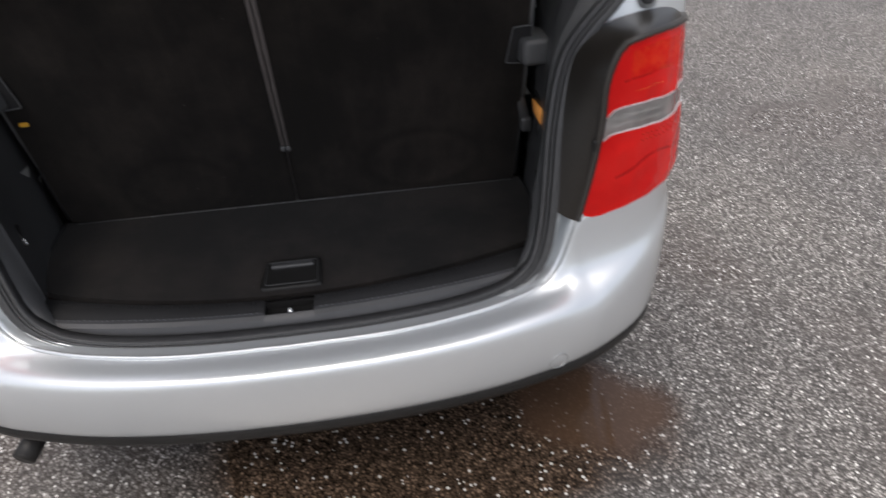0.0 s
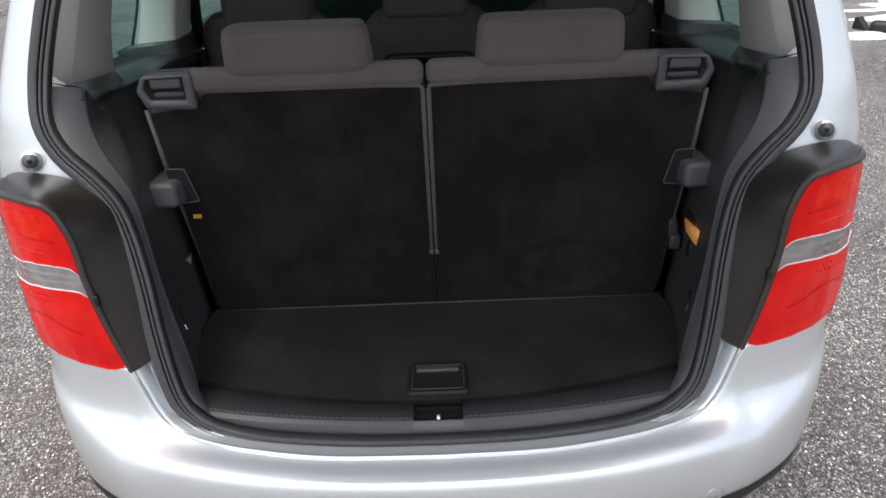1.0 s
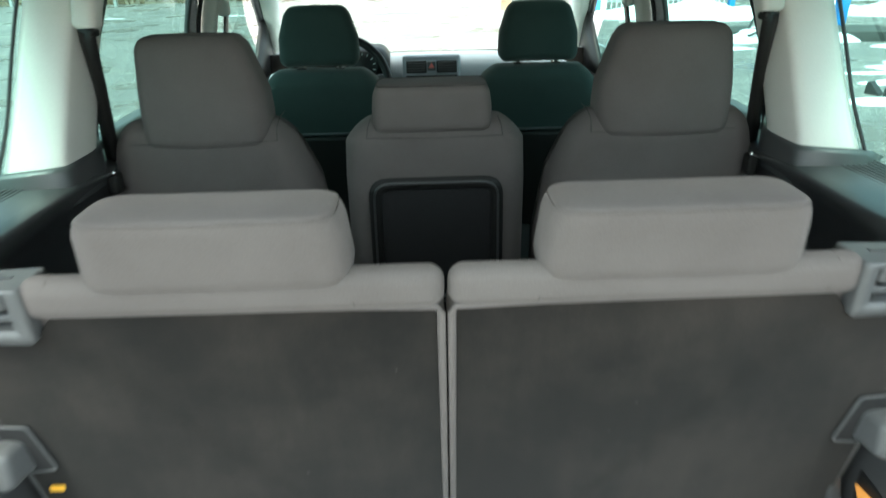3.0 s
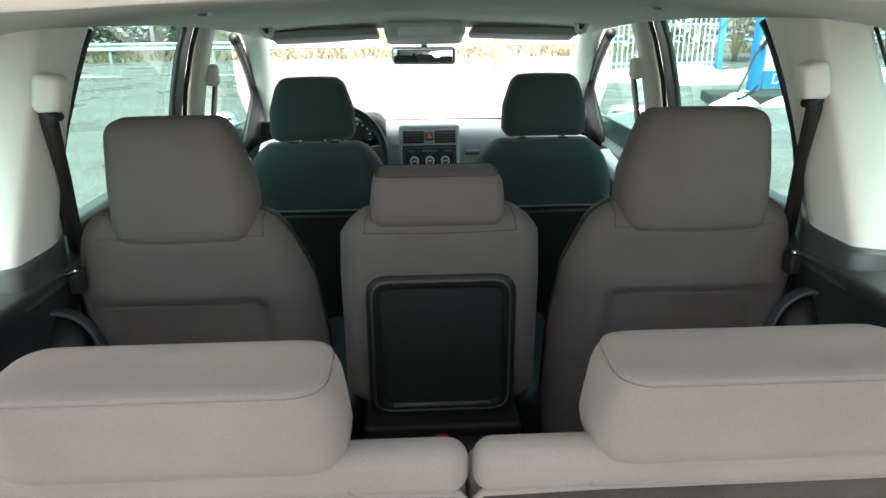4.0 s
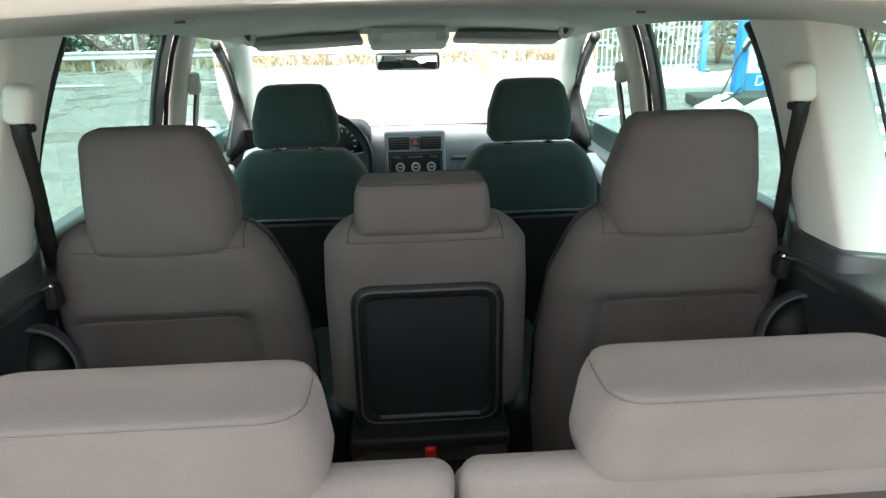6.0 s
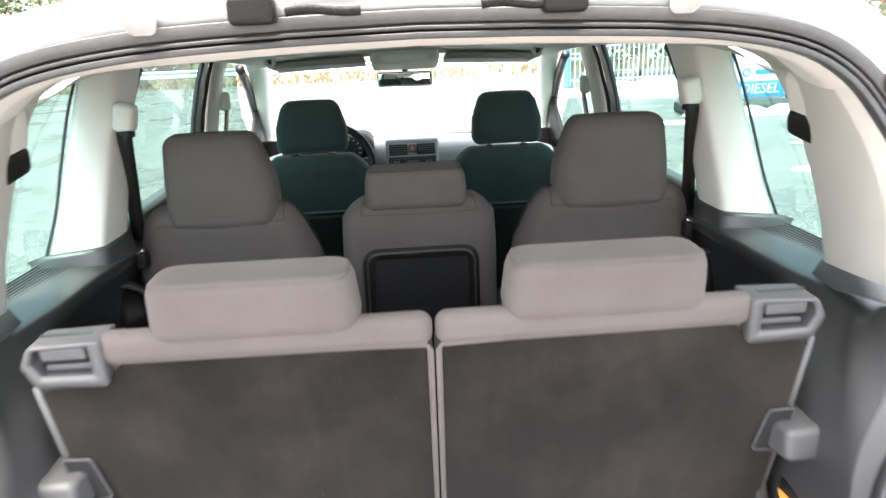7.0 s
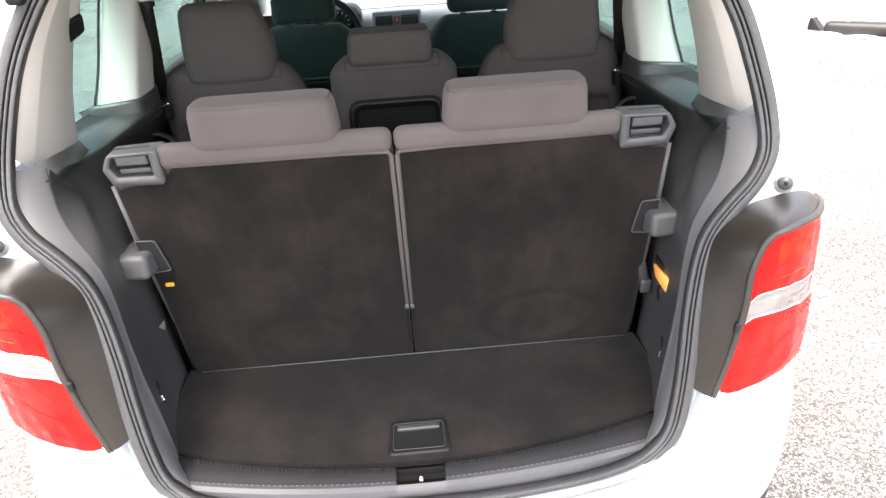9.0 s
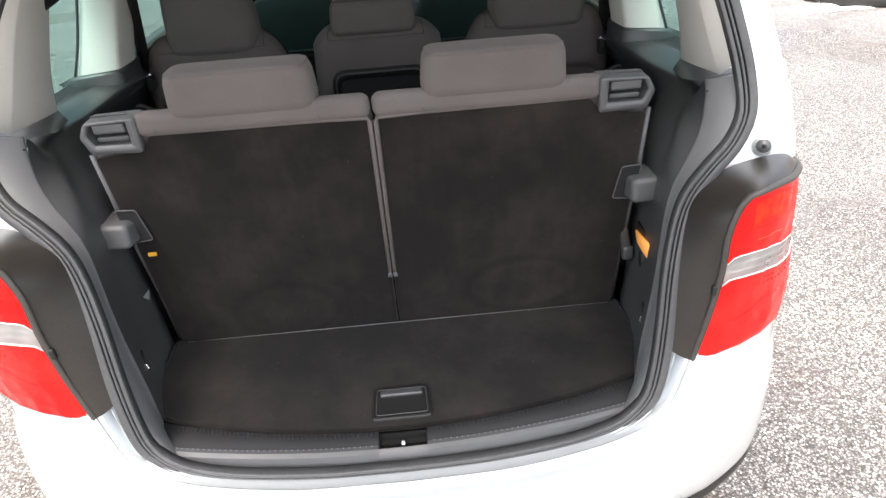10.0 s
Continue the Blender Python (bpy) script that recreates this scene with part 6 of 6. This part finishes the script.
def shrub(x, y, z, h, w, seed, snowy):
    r = random.Random(seed)
    bush = thing("shrub", "dark evergreen shrub with snow on its leaves", "shrub", at=(0, 0, 0))
    trunk = []
    for k in range(5):
        a = r.uniform(0, 6.28)
        trunk.append(tube(curve_points([(x, y, z), (x + .2 * w * math.cos(a), y + .2 * w * math.sin(a), z + h * .5), (x + .42 * w * math.cos(a), y + .42 * w * math.sin(a), z + h * .9)], 6), .05, 6, taper=lambda t: 1 - .8 * t))
    part("trunk", join(*trunk), WOOD, bush)
    for nm, mt, cnt, shift in (("crown", LEAF, 900, 0), ("snow_cover", SNOW, snowy, .05)):
        vs, fs = [], []
        for _ in range(cnt):
            a, b, q = r.uniform(0, 6.28), r.uniform(-.9, 1.5), r.uniform(.35, 1) ** .5
            lump = 1 + .35 * noise.noise((math.cos(a) * 2 + seed, math.sin(a) * 2, b * 2))
            c = Vector((x + w * .55 * q * lump * math.cos(b) * math.cos(a), y + w * .55 * q * lump * math.cos(b) * math.sin(a), z + h * .55 + h * .5 * q * lump * math.sin(b) + shift))
            s = r.uniform(.06, .16)
            u = Vector((r.uniform(-1, 1), r.uniform(-1, 1), r.uniform(-.4, .4))).normalized()
            v = u.orthogonal().normalized()
            i = len(vs)
            vs += [tuple(c - u * s), tuple(c + v * s * .5), tuple(c + u * s), tuple(c - v * s * .5)]
            fs.append((i, i + 1, i + 2, i + 3))
        me = bpy.data.meshes.new(nm)
        me.from_pydata(vs, [], fs)
        me.materials.append(mt)
        ob = new(nm, me)
        ob.parent = bush
        tagged(ob, kind="stuff")
    return bush


for i in range(22):
    x = -24 + i * 2.1 + rng.uniform(-.6, .6)
    y = 25 + rng.uniform(-.8, 2.2)
    shrub(x, y, lerp_table(y, [21.4, 22.2, 23.5, 26, 30], [0, .1, .7, 2.1, 4.4]), rng.uniform(2.0, 3.4), rng.uniform(1.8, 2.8), 30 + i, 160)
for i, (x, y, h) in enumerate(((-13.5, 22.8, 2.2), (-11.3, 23.0, 2.6), (-9.6, 22.9, 2.1), (-7.9, 23.2, 2.4), (6.5, 18.2, 2.6), (8.6, 18.6, 3.0), (10.8, 18.4, 2.6), (13, 18.8, 3))):
    shrub(x, y, .0, h, 2.0, 80 + i, 260)

# wooden post and a lamp mast by the road
post = thing("wooden_post", "short brown wooden post by the road", "post")
part("shaft", rbox(.22, .22, 1.6, .02, Matrix.Translation((1.95, 16.6, .78))), WOOD, post)
mast = thing("lamp_mast", "pale steel lamp mast behind the guard rail", "street lamp")
part("mast_shaft", tube([(-8.05, 22.0, 0), (-8.0, 22.0, 6.0)], .06, 10), WHITE, mast)
part("mast_arm", tube([(-8.0, 22.0, 6.0), (-7.2, 21.4, 6.3)], .04, 8), WHITE, mast)

# road marking
for i in range(10):
    part("lane_mark", box(1.3, .12, .006, Matrix.Translation((-22 + 3.6 * i, 16.5, .036))), WHITE_MARK, label="worn white lane dash", category="road marking", kind="structure", smooth=False)

# fence of upright bars with a blue post
fence = thing("bar_fence", "pale steel bar fence with blue posts", "fence")
for k in range(25):
    x = 3.95 + k * .115
    part("bar", box(.022, .022, 1.75, Matrix.Translation((x, 15.6, .95))), WHITE, fence, smooth=False)
for z in (.22, 1.05, 1.72):
    part("cross_rail", box(2.95, .03, .045, Matrix.Translation((5.37, 15.63, z))), STEEL, fence, smooth=False)
for x in (3.86, 6.85):
    part("fence_post", box(.12, .12, 2.3, Matrix.Translation((x, 15.55, 1.1))), BLUE, fence, "blue fence post", smooth=False)

# fuel dispenser
pump = thing("fuel_dispenser", "blue and white diesel dispenser on a snowy concrete island", "fuel pump")
im = Matrix.Translation((5.93, 10.66, .07)) @ Euler((0, 0, radians(-10))).to_matrix().to_4x4()
part("island", rbox(2.6, .75, .17, .03, im, 6, lambda p: p + Vector((0, 0, .012 * noise.noise(p * 5)))), CONCRETE, pump, "dark concrete island")
part("cabinet", rbox(.94, .38, .76, .03, Matrix.Translation((6.10, 11.24, .53))), WHITE, pump, "white cabinet")
part("blue_panel", box(.944, .012, .27, Matrix.Translation((6.10, 11.044, .315))), BLUE, pump, "blue lower sign panel", smooth=False)
for x in (5.505, 6.72):
    part("column", rbox(.17, .20, 2.0, .04, Matrix.Translation((x, 11.05, 1.12)), 4, lambda p: Vector((p.x * (1 + .10 * p.z) + .02 * p.z, p.y, p.z))), BLUE, pump, "blue column")
part("nozzle_holder", rbox(.11, .09, .16, .02, Matrix.Translation((5.53, 10.93, .92)) @ Euler((0, radians(20), 0)).to_matrix().to_4x4()), WHITE, pump, "white nozzle holder")
mark = tube([(5.86 + .06 * math.cos(a), 11.044, .60 + .06 * math.sin(a)) for a in (2 * math.pi * k / 20 for k in range(20))], .012, 6, True)
part("logo_mark", mark, BLUE, pump, "plain blue ring mark")
part("logo_bar", box(.40, .008, .08, Matrix.Translation((6.22, 11.047, .60))), BLUE, pump, smooth=False)
text = bpy.data.curves.new("diesel_sign", "FONT")
text.body, text.size, text.extrude, text.align_x, text.align_y, text.shear = "DIESEL", .235, .004, "CENTER", "CENTER", .15
lettering = new("diesel_lettering", text)
lettering.parent = pump
lettering.matrix_basis = pose(6.11, 11.036, .315, 90, 0, 0)
text.materials.append(WHITE_MARK)
hose = curve_points([(5.48, 10.88, .84), (5.34, 10.82, .72), (5.20, 10.72, .44), (5.00, 10.52, .20), (4.93, 10.38, .10), (5.02, 10.34, .14), (5.20, 10.52, .18), (5.46, 10.84, .24)], 30)
part("hose", tube(hose, .018, 8), RUBBER, pump, "black fuel hose")
part("nozzle", rbox(.06, .05, .20, .02, Matrix.Translation((5.49, 10.87, .88)) @ Euler((0, radians(32), 0)).to_matrix().to_4x4()), BLACK, pump, "black nozzle")
for x, y, rx, ry, h, sd in ((4.98, 10.52, .42, .22, .19, 9.3), (5.62, 10.28, .40, .13, .15, 4.1), (6.2, 10.22, .5, .14, .17, 6.6), (5.35, 10.86, .40, .16, .22, 2.2)):
    part("island_snow", lumpy_patch(x, y, rx, ry, h, sd), SNOW, pump, "old snow on the island")

# low black stop half buried in the snow, with a wedge beside it
stop_bar = thing("parking_stop", "black rubber parking stop half buried in old snow", "parking stop")
sm = Matrix.Translation((5.03, 5.99, .05)) @ Euler((0, 0, radians(-36))).to_matrix().to_4x4()
part("bar", rbox(1.26, .16, .15, .05, sm, 6, lambda p: Vector((p.x, p.y * (1 - 1.6 * max(0, p.z)), p.z + .006 * noise.noise(p * 9)))), BLACK, stop_bar)
for k in (-.42, .05, .44):
    part("bolt", disc(.014, .02, sm @ Matrix.Translation((k, 0, .074)), 12), STEEL, stop_bar)
wedge = thing("wheel_chock", "small black rubber wheel chock in the snow", "wheel chock")
wm = Matrix.Translation((4.53, 6.53, 0)) @ Euler((0, 0, radians(-60))).to_matrix().to_4x4()
bm = prism([(-.07, -.01), (.08, -.01), (.075, .02), (-.03, .13), (-.06, .125)], .10, -.05)
bmesh.ops.transform(bm, matrix=wm, verts=bm.verts)
part("chock", bm, BLACK, wedge, bevel=.006, smooth=False)
